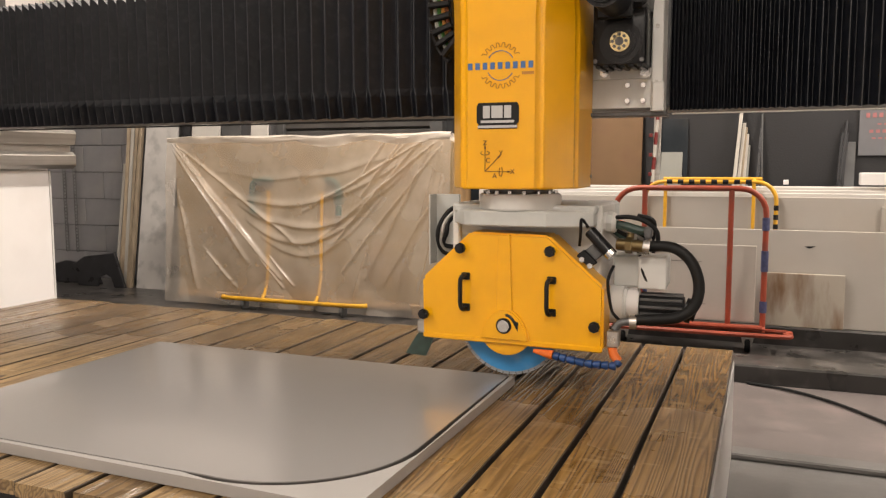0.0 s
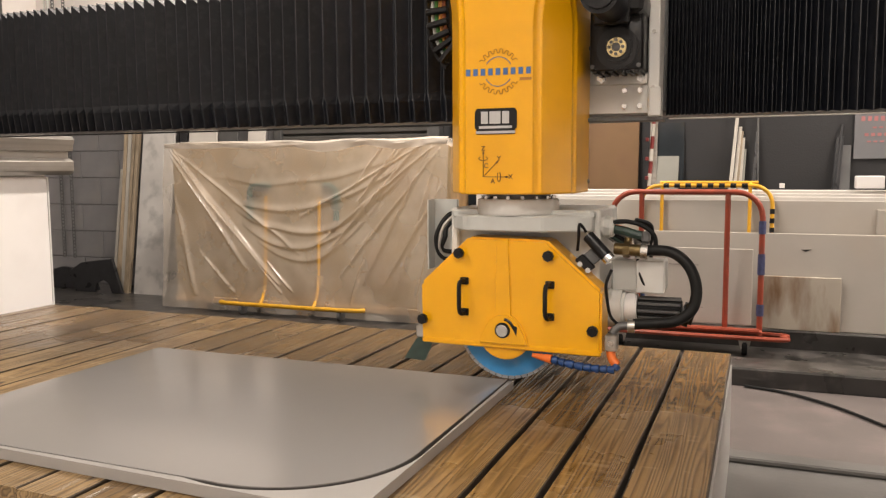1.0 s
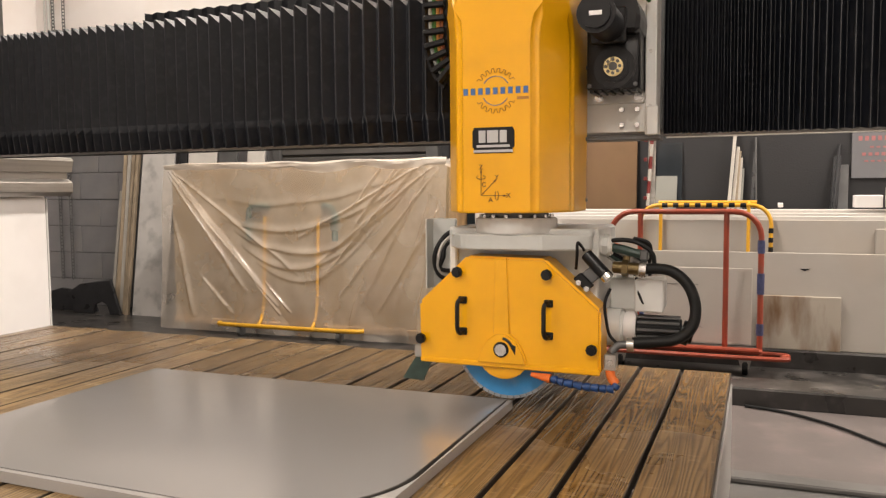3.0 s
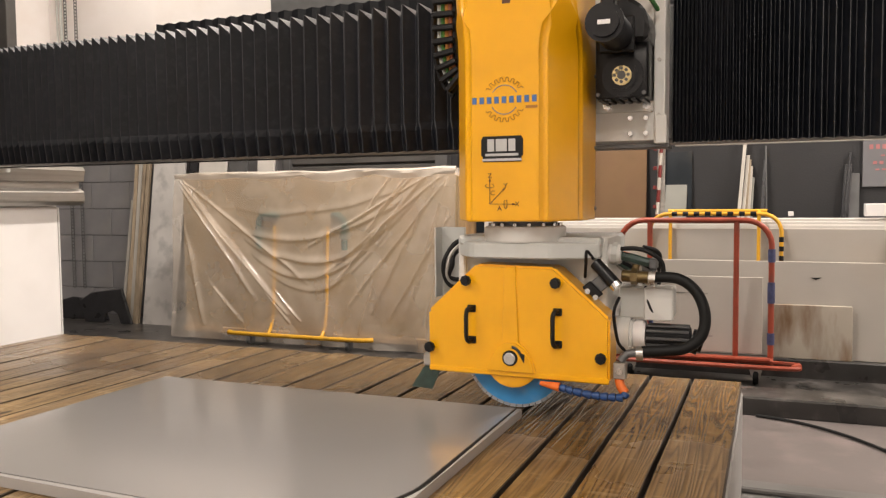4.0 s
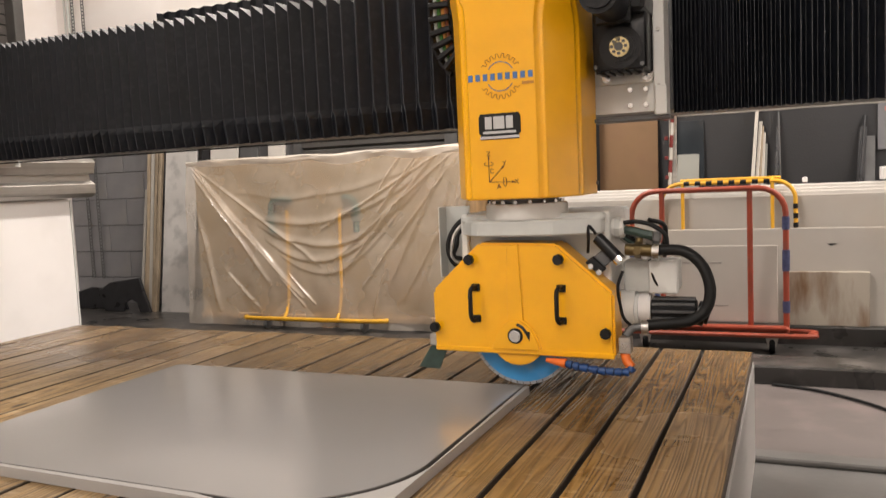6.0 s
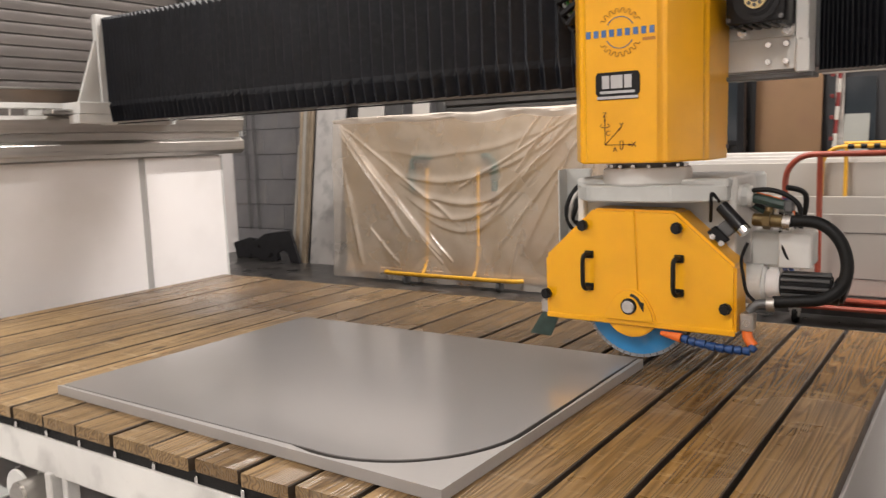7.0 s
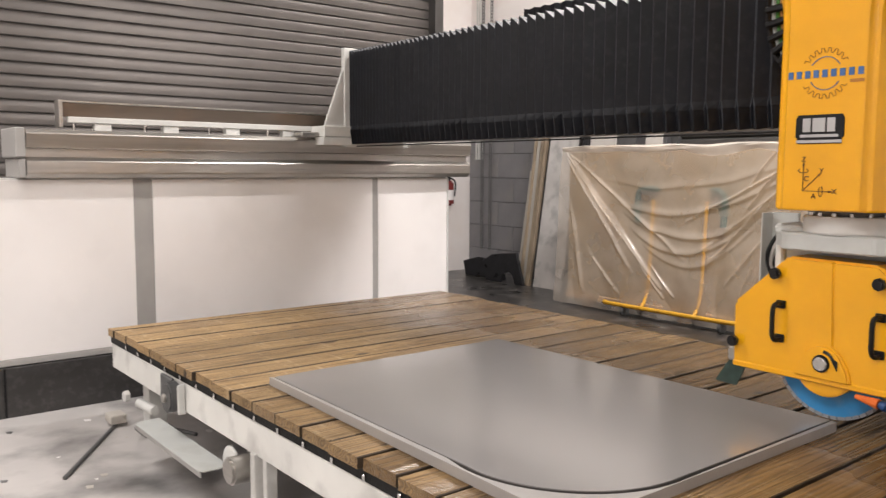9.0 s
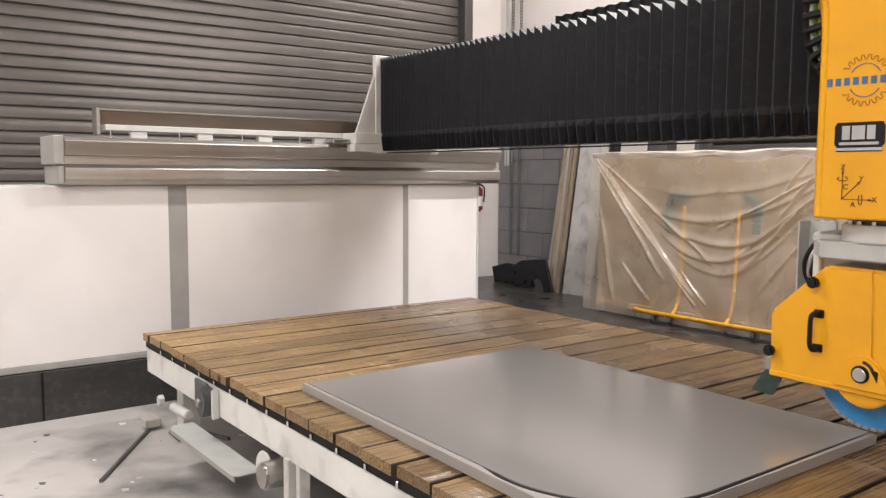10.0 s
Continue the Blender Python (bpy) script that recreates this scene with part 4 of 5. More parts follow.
part("fan_cover", cyl((HX + 0.05, 2.22, 0.80), (HX + 0.05, 2.255, 0.80), 0.085, 28, bevel=0.01), STEEL, mt, "perforated fan cover", True)
for i in range(6):
    a = radians(-60 + i * 24)
    part("vent_slot", box(HX + 0.05 + 0.104 * math.cos(a), HX + 0.05 + 0.109 * math.cos(a), 2.14, 2.21, 0.80 + 0.1 * math.sin(a) - 0.006, 0.80 + 0.1 * math.sin(a) + 0.006), BLACK, mt)
part("gear_case", cyl((HX + 0.0, 1.45, 0.80), (HX + 0.0, 1.66, 0.80), 0.09, 28, bevel=0.01), GREY, head, "", True)
part("base_rail", box(3.2, 3.5, 1.55, 2.2, 0.69, 0.70, 0.002), DGREY, head)

# guard: folded yellow cover with a raised centre rib and hub boss
G = [(2.921, 0.979), (2.924, 0.745), (3.636, 0.738), (3.636, 0.976), (3.428, 1.160), (3.122, 1.166)]
guard = part("blade_guard", prism(G, "y", 1.302, 1.44, 0.010, seg=2), YELLOW, head, "yellow painted blade guard", True)
part("front_rib", prism([(3.222, 0.80), (3.232, 1.160), (3.285, 1.160), (3.30, 0.80)], "y", 1.295, 1.32, 0.006, seg=3), YELLOW, guard, "", True)
part("hub_boss", prism([(3.158, 0.754), (3.362, 0.752), (3.352, 0.795), (3.322, 0.85), (3.285, 0.876), (3.24, 0.876), (3.203, 0.85), (3.172, 0.797)], "y", 1.288, 1.32, 0.008, seg=3), YELLOW, guard, "", True)
part("bottom_lip", prism([(2.926, 0.742), (3.634, 0.735), (3.634, 0.757), (2.926, 0.763)], "y", 1.297, 1.31, 0.004), YELLOW, guard)
b = cyl((HX, 1.310, 0.80), (HX, 1.368, 0.80), 0.107, 40, bevel=0.006)
part("lower_disc", b, YELLOW, guard, "", True)
hub = part("hub_cap", cyl((HX, 1.280, 0.812), (HX, 1.30, 0.812), 0.030, 28, bevel=0.004), BLACK, guard, "black ringed hub", True)
part("hub_pin", cyl((HX, 1.274, 0.812), (HX, 1.284, 0.812), 0.023, 24, bevel=0.004), CHROME, hub, "turned steel pin", True)
b = tube([(HX + 0.044 * math.cos(radians(a)), 1.2875, 0.812 + 0.044 * math.sin(radians(a))) for a in range(80, 18, -10)], 0.006, 5, smooth_n=1)
part("turn_arrow", b, BLACK, guard, "printed turning arrow")
part("turn_arrow", prism([(HX + 0.03, 0.838), (HX + 0.058, 0.828), (HX + 0.055, 0.795)], "y", 1.2845, 1.2875), BLACK, guard)
for x, z in ((3.089, 1.103), (3.440, 1.103), (2.936, 0.838), (3.607, 0.833)):
    b = cyl((x, 1.265, z), (x, 1.290, z), 0.021, 8, bevel=0.006)
    kn = part("star_knob", b, BLACK, guard, "black plastic star knob")
    part("knob_stem", cyl((x, 1.288, z), (x, 1.304, z), 0.010, 10), DGREY, kn)
for x in (3.096, 3.434):
    hd = part("guard_handle", tube([(x + 0.014, 1.302, 0.995), (x + 0.006, 1.272, 0.997), (x, 1.262, 0.98), (x, 1.260, 0.93), (x, 1.262, 0.888), (x + 0.006, 1.272, 0.869), (x + 0.014, 1.302, 0.871)], 0.0085, 8), BLACK, guard, "black bow handle", True)
    for z in (0.873, 0.994):
        part("handle_foot", box(x - 0.008, x + 0.026, 1.292, 1.303, z - 0.014, z + 0.014, 0.003), BLACK, hd)
# blade
bl = part("blade", cyl((HX, 1.374, 0.812), (HX, 1.380, 0.812), 0.198, 72), BLUE, head, "blue saw blade with bare steel rim", True)
b = bmesh.new()
for i in range(48):
    a0, a1 = 2 * math.pi * i / 48, 2 * math.pi * (i + 0.86) / 48
    p = [(HX + r * math.cos(a), 0.812 + r * math.sin(a)) for r, a in ((0.196, a0), (0.208, a0), (0.208, a1), (0.196, a1))]
    prism(p, "y", 1.373, 1.381, bm=b)
part("rim", b, DIAMOND, bl, "segmented diamond rim")
# rubber splash flap on the guard
part("splash_flap", prism([(2.925, 0.775), (2.955, 0.735), (2.92, 0.655), (2.83, 0.66), (2.88, 0.74)], "y", 1.34, 1.346), GREEN, head, "dark green rubber flap")
part("flap_clip", box(2.885, 2.925, 1.33, 1.37, 0.75, 0.80, 0.005), STEEL, head)
# cooling nozzle: orange tip and blue jointed hose
part("nozzle_block", box(3.645, 3.69, 1.31, 1.36, 0.755, 0.815, 0.004), STEEL, head)
part("nozzle_screw", cyl((3.668, 1.305, 0.785), (3.668, 1.31, 0.785), 0.012, 10), CHROME, head)
part("orange_elbow", tube([(3.665, 1.33, 0.755), (3.672, 1.325, 0.728), (3.69, 1.32, 0.705)], 0.017, 10), ORANGEP, head, "orange hose elbow", True)
hp = [Vector(p) for p in ((3.692, 1.315, 0.705), (3.684, 1.305, 0.690), (3.63, 1.30, 0.690), (3.57, 1.30, 0.692), (3.50, 1.30, 0.702), (3.45, 1.302, 0.712))]
for i in range(len(hp) - 1):
    n = 2 if i else 1
    for k in range(n):
        p = hp[i].lerp(hp[i + 1], k / n)
        q = hp[i].lerp(hp[i + 1], (k + 1) / n)
        part("hose_joint", cyl(p, p.lerp(q, 0.96), 0.017, 12, r2=0.0125, bevel=0.002), BLUEHOSE, head, "blue jointed coolant hose", True)
part("orange_nozzle", cyl((3.45, 1.302, 0.712), (3.375, 1.304, 0.722), 0.018, 12, r2=0.008), ORANGEP, head, "orange nozzle tip")
# right-hand services: laser pointer, valve, box, gear motor, hoses
lz = part("laser_pointer", cyl((3.572, 1.345, 1.178), (3.648, 1.33, 1.102), 0.023, 16, bevel=0.003), BLACK, head, "dark line laser on a bracket", True)
part("lens_end", cyl((3.640, 1.332, 1.110), (3.660, 1.328, 1.090), 0.023, 16), CHROME, lz)
part("laser_bracket", prism([(3.55, 1.10), (3.585, 1.06), (3.62, 1.09), (3.585, 1.13)], "y", 1.352, 1.378, 0.003), DGREY, head)
part("laser_bracket", prism([(3.525, 1.085), (3.575, 1.04), (3.605, 1.062), (3.555, 1.11)], "y", 1.335, 1.350, 0.004), BLACK, head)
for x, z in ((3.548, 1.072), (3.578, 1.05)):
    part("bracket_bolt", hexbolt((x, 1.335, z), (0, -1, 0), 0.011, 0.01), CHROME, head)
part("laser_cable", tube([(3.565, 1.35, 1.190), (3.545, 1.33, 1.220), (3.540, 1.34, 1.170), (3.530, 1.37, 1.120)], 0.006), BLACK, head)
part("thin_cable", tube([(3.665, 1.33, 1.055), (3.645, 1.33, 1.0), (3.65, 1.34, 0.93), (3.66, 1.35, 0.88), (3.685, 1.36, 0.85)], 0.006), BLACK, head)
part("gland", cyl((3.580, 1.47, 1.205), (3.650, 1.47, 1.200), 0.038, 20, bevel=0.005), PALE, head, "", True)
part("gland_nut", cyl((3.615, 1.47, 1.203), (3.635, 1.47, 1.202), 0.043, 8), GREY, head)
part("valve", cyl((3.655, 1.44, 1.123), (3.755, 1.44, 1.118), 0.023, 16, bevel=0.003), BRASS, head, "brass water valve", True)
part("valve_nut", cyl((3.690, 1.44, 1.121), (3.713, 1.44, 1.120), 0.031, 6), BRASS, head)
part("hose_clamp", cyl((3.755, 1.44, 1.118), (3.780, 1.44, 1.116), 0.034, 16), CHROME, head, "", True)
part("water_hose", tube([(3.755, 1.44, 1.118), (3.86, 1.43, 1.118), (3.927, 1.42, 1.07), (3.957, 1.41, 0.99), (3.945, 1.40, 0.915), (3.895, 1.39, 0.872), (3.83, 1.38, 0.86), (3.74, 1.37, 0.852)], 0.0205, 14), RUBBER, head, "thick black rubber water hose", True)
part("hose_clamp", cyl((3.72, 1.368, 0.845), (3.745, 1.37, 0.845), 0.026, 16), STEEL, head, "", True)
part("hose_elbow", tube([(3.735, 1.368, 0.845), (3.69, 1.36, 0.842), (3.665, 1.35, 0.815)], 0.015, 12), DGREY, head, "", True)
jb = part("junction_box", box(3.635, 3.835, 1.50, 1.62, 0.955, 1.075, 0.006), GREY, head, "pale grey junction box")
part("box_lid", box(3.732, 3.838, 1.470, 1.499, 0.953, 1.077, 0.005), PALE, jb)
for k in range(2):
    part("cable_gland", cyl((3.70 + k * 0.05, 1.56, 1.075), (3.70 + k * 0.05, 1.56, 1.10), 0.014, 10), WHITE, jb)
    part("gland_cable", tube([(3.70 + k * 0.05, 1.56, 1.10), (3.69 + k * 0.05, 1.60, 1.16), (3.60, 1.64, 1.20)], 0.009), (STEEL, ORANGEP)[k], jb)
part("box_cable", tube([(3.735, 1.49, 1.080), (3.745, 1.475, 1.030), (3.765, 1.475, 0.985), (3.785, 1.485, 0.990)], 0.006), BLACK, jb)
gm = part("tilt_gearbox", cyl((3.60, 1.52, 0.885), (3.69, 1.52, 0.885), 0.074, 40, bevel=0.012), PALE, head, "pale round tilt gearbox", True)
part("gear_neck", cyl((3.69, 1.52, 0.89), (3.735, 1.52, 0.89), 0.058, 28, bevel=0.006), WHITE, gm, "", True)
sv = part("tilt_motor", cyl((3.735, 1.52, 0.885), (3.90, 1.52, 0.885), 0.044, 10, bevel=0.004), BLACK, head, "ribbed dark servo motor")
for i in range(10):
    a = i * math.pi / 5
    part("rib", cyl((3.74, 1.52 + 0.046 * math.cos(a), 0.885 + 0.046 * math.sin(a)), (3.895, 1.52 + 0.046 * math.cos(a), 0.885 + 0.046 * math.sin(a)), 0.006, 6), DGREY, sv)
part("motor_cap", cyl((3.90, 1.52, 0.885), (3.945, 1.52, 0.87), 0.052, 20, bevel=0.012), BLACK, sv, "", True)
for k in range(5):
    part("bundle_cable", tube([(3.61, 1.56 + k * 0.012, 1.20 - k * 0.012), (3.66, 1.62 + 0.01 * k, 1.18 - k * 0.02), (3.74 - k * 0.01, 1.70, 1.12 - k * 0.01), (3.75 - k * 0.008, 1.76, 1.05), (3.74, 1.78, 1.0 - k * 0.01), (3.67, 1.74, 0.98)], 0.010, 8), (RUBBER, STEEL, RUBBER, GREEN, STEEL)[k], head)
part("arched_cable", tube([(3.65, 1.45, 1.222), (3.70, 1.44, 1.226), (3.755, 1.44, 1.212), (3.80, 1.445, 1.175), (3.805, 1.45, 1.125)], 0.0085), RUBBER, head, "black arched cable", True)
part("wrapped_hose", tube([(3.645, 1.47, 1.195), (3.69, 1.46, 1.188), (3.735, 1.455, 1.176), (3.765, 1.46, 1.172)], 0.017), GREEN, head, "green wrapped hose", True)
part("valve_fitting", box(3.755, 3.785, 1.43, 1.475, 1.15, 1.19, 0.006), DGREY, head)
part("valve_riser", cyl((3.70, 1.45, 1.12), (3.705, 1.455, 1.165), 0.014, 10), BRASS, head, "", True)
part("blue_cable", tube([(3.70, 1.68, 1.0), (3.72, 1.78, 0.88), (3.66, 1.95, 0.76), (3.56, 2.05, 0.72), (3.48, 2.15, 0.76), (3.36, 2.24, 0.80)], 0.009), BLUECABLE, head, "blue air hose", True)
part("black_cable", tube([(3.66, 1.72, 1.02), (3.60, 1.80, 0.93), (3.5, 2.0, 0.9), (3.44, 2.1, 0.86), (3.42, 2.15, 0.84)], 0.012), RUBBER, head, "", True)
part("rear_cable", tube([(3.66, 1.95, 1.2), (3.72, 2.0, 1.17), (3.70, 2.06, 1.06), (3.64, 2.12, 1.02)], 0.011), RUBBER, head, "", True)

for ob in (head, col, ec):
    ob.location.y += 0.045
head.location.z += 0.006

# ---- wrapped crate on its trolley ----
CX0, CX1, CY = -1.50, 1.56, 5.2
crate = thing("wrapped_crate", (0.0, 5.45, 0), "tall crate of boards under a translucent plastic sheet", "crate")
part("front_board", box(CX0, CX1, CY + 0.055, CY + 0.071, 0.14, 1.66, 0.004), TAN, crate, "tan board face")
part("end_board", box(CX1 - 0.03, CX1, CY + 0.072, 5.74, 0.14, 1.66, 0.004), PLY, crate, "plywood crate end")
part("end_board", box(CX0, CX0 + 0.03, CY + 0.072, 5.74, 0.14, 1.66, 0.004), PLY, crate)
part("core", box(CX0 + 0.032, CX1 - 0.032, CY + 0.074, 5.73, 0.16, 1.655), TAN, crate)
part("base_plank", box(CX0, CX1, CY + 0.02, 5.72, 0.08, 0.138, 0.004), PLY, crate)
for x in (-1.2, 0.0, 1.2):
    part("skid", box(x - 0.07, x + 0.07, CY + 0.05, 5.7, 0.0, 0.079, 0.006), PLY, crate)
# creases: (x, z) start, (x, z) end, height, width; sags: two ends, dip, height
CREASES = [(-1.48, 1.66, -0.20, 0.30, 0.034, 0.016), (-1.47, 1.60, -0.55, 0.42, 0.018, 0.02), (-1.44, 1.64, 0.05, 0.62, 0.016, 0.02),
           (1.30, 1.64, 0.25, 0.55, 0.022, 0.02), (1.42, 1.64, 0.75, 0.35, 0.02, 0.016), (1.50, 1.62, 1.10, 0.22, 0.026, 0.018),
           (1.12, 1.66, 0.55, 0.98, 0.018, 0.016), (0.95, 1.66, 0.62, 1.25, 0.016, 0.014), (1.53, 1.5, 1.34, 0.12, 0.024, 0.02),
           (-1.15, 0.62, -0.72, 0.2, 0.016, 0.014), (-0.52, 0.62, -0.18, 0.22, 0.02, 0.012), (-0.35, 0.55, -0.05, 0.25, 0.014, 0.01),
           (0.85, 0.85, 0.60, 0.15, 0.018, 0.014), (-1.42, 1.2, -1.2, 0.15, 0.018, 0.025), (1.45, 1.63, 0.22, 0.72, 0.02, 0.016), (1.50, 1.60, 0.48, 0.42, 0.018, 0.018), (1.36, 1.65, 0.02, 0.98, 0.018, 0.014),
           (1.20, 1.66, 0.80, 1.30, 0.02, 0.01), (-1.44, 1.66, -0.62, 0.72, 0.02, 0.01), (1.54, 1.3, 0.95, 0.3, 0.02, 0.014)]
SAGS = [(-0.98, 1.36, 1.36, 1.62, 0.16, 0.009), (-0.85, 1.16, 1.30, 1.60, 0.30, 0.022), (-0.70, 1.04, 1.24, 1.48, 0.40, 0.026),
        (-0.62, 0.9, 1.05, 1.36, 0.42, 0.022), (-0.46, 0.74, 1.0, 1.28, 0.40, 0.013)]


def film_out(x, z):
    d = 0.012 + 0.012 * noise.noise((x * 2.1, z * 1.7, 3.0)) + 0.005 * noise.noise((x * 7, z * 5, 1.0))
    for x0, z0, x1, z1, amp, wd in CREASES:
        ux, uz = x1 - x0, z1 - z0
        ln = math.hypot(ux, uz)
        ux, uz = ux / ln, uz / ln
        s = ((x - x0) * ux + (z - z0) * uz) / ln
        if 0 < s < 1:
            n = abs(-(x - x0) * uz + (z - z0) * ux)
            d += 1.7 * amp * math.exp(-(n / (0.75 * wd * (0.5 + s))) ** 1.5) * math.sin(math.pi * s) ** 0.5
    for x0, z0, x1, z1, dip, amp in SAGS:
        u = (x - x0) / (x1 - x0)
        if 0 < u < 1:
            zc = z0 + (z1 - z0) * u - 4 * dip * u * (1 - u)
            zc += 0.03 * noise.noise((x * 2.3, z0 * 9, 4.0))
            n = (z - zc) / 0.015
            d += 1.1 * amp * (math.exp(-abs(n) ** 1.5) if n < 0 else math.exp(-(n / 3.0) ** 2)) * math.sin(math.pi * u) ** 0.6
    return d


b = bmesh.new()
NX, NZ = 420, 260
grid = []
for j in range(NZ + 1):
    z = 1.70 - 1.675 * j / NZ
    row = []
    for i in range(NX + 1):
        u = i / NX
        x = CX0 - 0.03 - 0.09 * max(0.0, 1 - 12 * u) * (j / NZ) ** 0.6 + (CX1 - CX0 + 0.05) * u
        zz = z + (0.025 * noise.noise((x * 3, 0, 8)) + 0.012 * math.sin(u * 9)) * (1 - j / NZ)
        low = j / NZ
        xx = x - 0.13 * max(0.0, u - 0.6) / 0.4 * low ** 2 + 0.02 * noise.noise((x, z * 2, 5))
        row.append(b.verts.new((xx, CY - 0.005 - film_out(x, z) - 0.07 * low * abs(noise.noise((x * 1.5, z, 2))) - 0.06 * max(0.0, low - 0.86) / 0.14 * abs(noise.noise((x * 1.7, 0, 6))), max(0.016, zz))))
    grid.append(row)
for j in range(NZ):
    for i in range(NX):
        b.faces.new((grid[j][i], grid[j][i + 1], grid[j + 1][i + 1], grid[j + 1][i]))
# the sheet runs on over the top and hangs over the end
top = []
for j in range(9):
    y = CY + 0.03 + 0.56 * j / 8
    top.append(grid[0] if j == 0 else [b.verts.new((v.co.x, y, v.co.z + 0.02 * noise.noise((v.co.x * 4, y * 5, 1)))) for v in grid[0]])
for j in range(8):
    for i in range(NX):
        b.faces.new((top[j][i], top[j][i + 1], top[j + 1][i + 1], top[j + 1][i]))
hang = [[t[-1] for t in top]]
for k in range(1, 9):
    row = []
    for j, v in enumerate(hang[0]):
        drop = 0.06 + 0.36 * (j / 8)
        row.append(b.verts.new((v.co.x + 0.30 * (k / 8) * (j / 8) ** 0.7 + 0.02 * math.sin(j * 2.0) * k / 8, v.co.y - 0.05 * k / 8, v.co.z - drop * (k / 8) ** 1.2)))
    hang.append(row)
for k in range(8):
    for j in range(8):
        b.faces.new((hang[k][j], hang[k][j + 1], hang[k + 1][j + 1], hang[k + 1][j]))
film = part("plastic_sheet", b, FILM, crate, "creased translucent plastic sheet", True)
film.visible_shadow = False
b = bmesh.new()
cols = []
for i in range(241):
    x = CX0 - 0.02 + (CX1 - CX0 + 0.03) * i / 240
    h = 0.06 + 0.07 * abs(noise.noise((x * 1.3, 1, 4))) + 0.012 * abs(noise.noise((x * 5, 2, 4)))
    c = []
    for k in range(6):
        f = k / 5
        c.append(b.verts.new((x + 0.015 * noise.noise((x * 6, f * 3, 7)), CY - 0.03 - 0.02 * math.sin(f * 3) + 0.014 * noise.noise((x * 5, f * 3, 2)) + (0.14 * (f - 0.6) if f > 0.6 else 0), 1.715 - h + h * 1.3 * min(f, 0.75) + 0.016 * noise.noise((x * 2.4, f, 9)))))
    cols.append(c)
for i in range(240):
    for k in range(5):
        b.faces.new((cols[i][k], cols[i + 1][k], cols[i + 1][k + 1], cols[i][k + 1]))
hem = part("top_fold", b, FILM2, crate, "bunched fold of milky plastic sheet", True)
hem.visible_shadow = False

tr = thing("yellow_trolley", (-0.05, 5.1, 0), "yellow tube trolley frame standing before the wrapped crate", "trolley")
part("base_bar", tube([(-0.86, 5.14, 0.118), (-0.80, 5.10, 0.115), (-0.3, 5.09, 0.115), (0.4, 5.09, 0.115), (0.68, 5.10, 0.118), (0.74, 5.14, 0.12)], 0.022, 10), CARTY, tr, "yellow tube bar", True)
for x, xt in ((-0.40, -0.37), (0.20, 0.23)):
    part("post", tube([(x, 5.12, 0.115), (x, 5.185, 0.19), (x + 0.005, 5.222, 0.36), (x + 0.01, 5.23, 0.6), (xt, 5.232, 1.18)], 0.017, 10), CARTY, tr, "", True)
    part("foam_sleeve", tube([(xt + (-0.18 if xt < 0 else 0.18), 5.224, 0.95), (xt + (-0.18 if xt < 0 else 0.18), 5.224, 1.2), (xt + (-0.13 if xt < 0 else 0.13), 5.224, 1.27), (xt + 0.05, 5.224, 1.28)], 0.03, 8), GTAPE, tr, "green foam sleeve", True)
for x in (-0.6, 0.5):
    c_ = part("caster", cyl((x - 0.02, 5.12, 0.055), (x + 0.02, 5.12, 0.055), 0.055, 16, bevel=0.006), DGREY, tr, "", True)
    part("fork", box(x - 0.03, x + 0.03, 5.09, 5.15, 0.085, 0.118, 0.004), STEEL, c_)

# ---- stone slabs in the racks ----
def slab(name, x0, x1, y, z0, z1, t, m, label, lean=0.06, group=""):
    dy = lean * (z1 - z0)
    b = prism([(y, z0), (y + t, z0), (y + t + dy, z1), (y + dy, z1)], "x", x0, x1, 0.003)
    return solid(name, b, m, label, "stone slab", group)


solid("rack_base", box(1.5, 9.2, 5.25, 6.1, 0.0, 0.155, 0.01), WETDARK, "dark wet timber base under the stone slabs", "rack base")
slab("stone_slab", 1.52, 5.9, 5.32, 0.157, 0.91, 0.03, SLABW, "long off-white stone slab leaning in the rack")
slab("stone_slab", 2.2, 3.1, 5.282, 0.157, 0.575, 0.03, SLABW, "short off-white stone slab leaning at the front")
slab("stone_slab", 4.20, 4.76, 5.28, 0.157, 0.575, 0.03, RUSTY, "low off-white stone slab with brown rust stains")
slab("stone_slab", 2.0, 5.2, 5.42, 0.157, 1.165, 0.03, SLABW, "tall off-white stone slab leaning in the rack")
slab("stone_slab", 5.0, 9.0, 5.40, 0.157, 1.10, 0.03, SLABW, "tall off-white stone slab at the rack's end")
slab("stone_slab", 5.95, 9.0, 5.33, 0.157, 0.86, 0.03, SLABW, "off-white stone slab leaning in the rack")
for k in range(9):
    slab("stone_slab", 2.05 + 0.08 * (k % 3), 8.6 - 0.3 * (k % 4), 5.47 + k * 0.045, 0.157, 1.195 + 0.012 * ((k * 7) % 5), 0.026, SLABE, "white stone slab standing in a tight pack", group="packed slabs")
slab("stone_slab", 1.66, 2.24, 5.62, 0.157, 1.40, 0.03, SLABE, "tall narrow white stone slab")
solid("white_box", box(4.86, 5.06, 5.6, 5.75, 1.262, 1.36, 0.004), WHITE, "small white box on the slab pack", "box")
solid("white_box", box(5.1, 5.5, 5.55, 5.8, 1.262, 1.42, 0.004), WHITE, "white carton on the slab pack", "box")
solid("white_block", box(4.02, 4.11, 5.65, 5.75, 1.262, 1.31, 0.004), WHITE, "small white block on the slab pack", "block")
solid("white_block", box(4.3, 4.34, 5.65, 5.7, 1.262, 1.30, 0.003), WHITE, "small white block on the slab pack", "block")
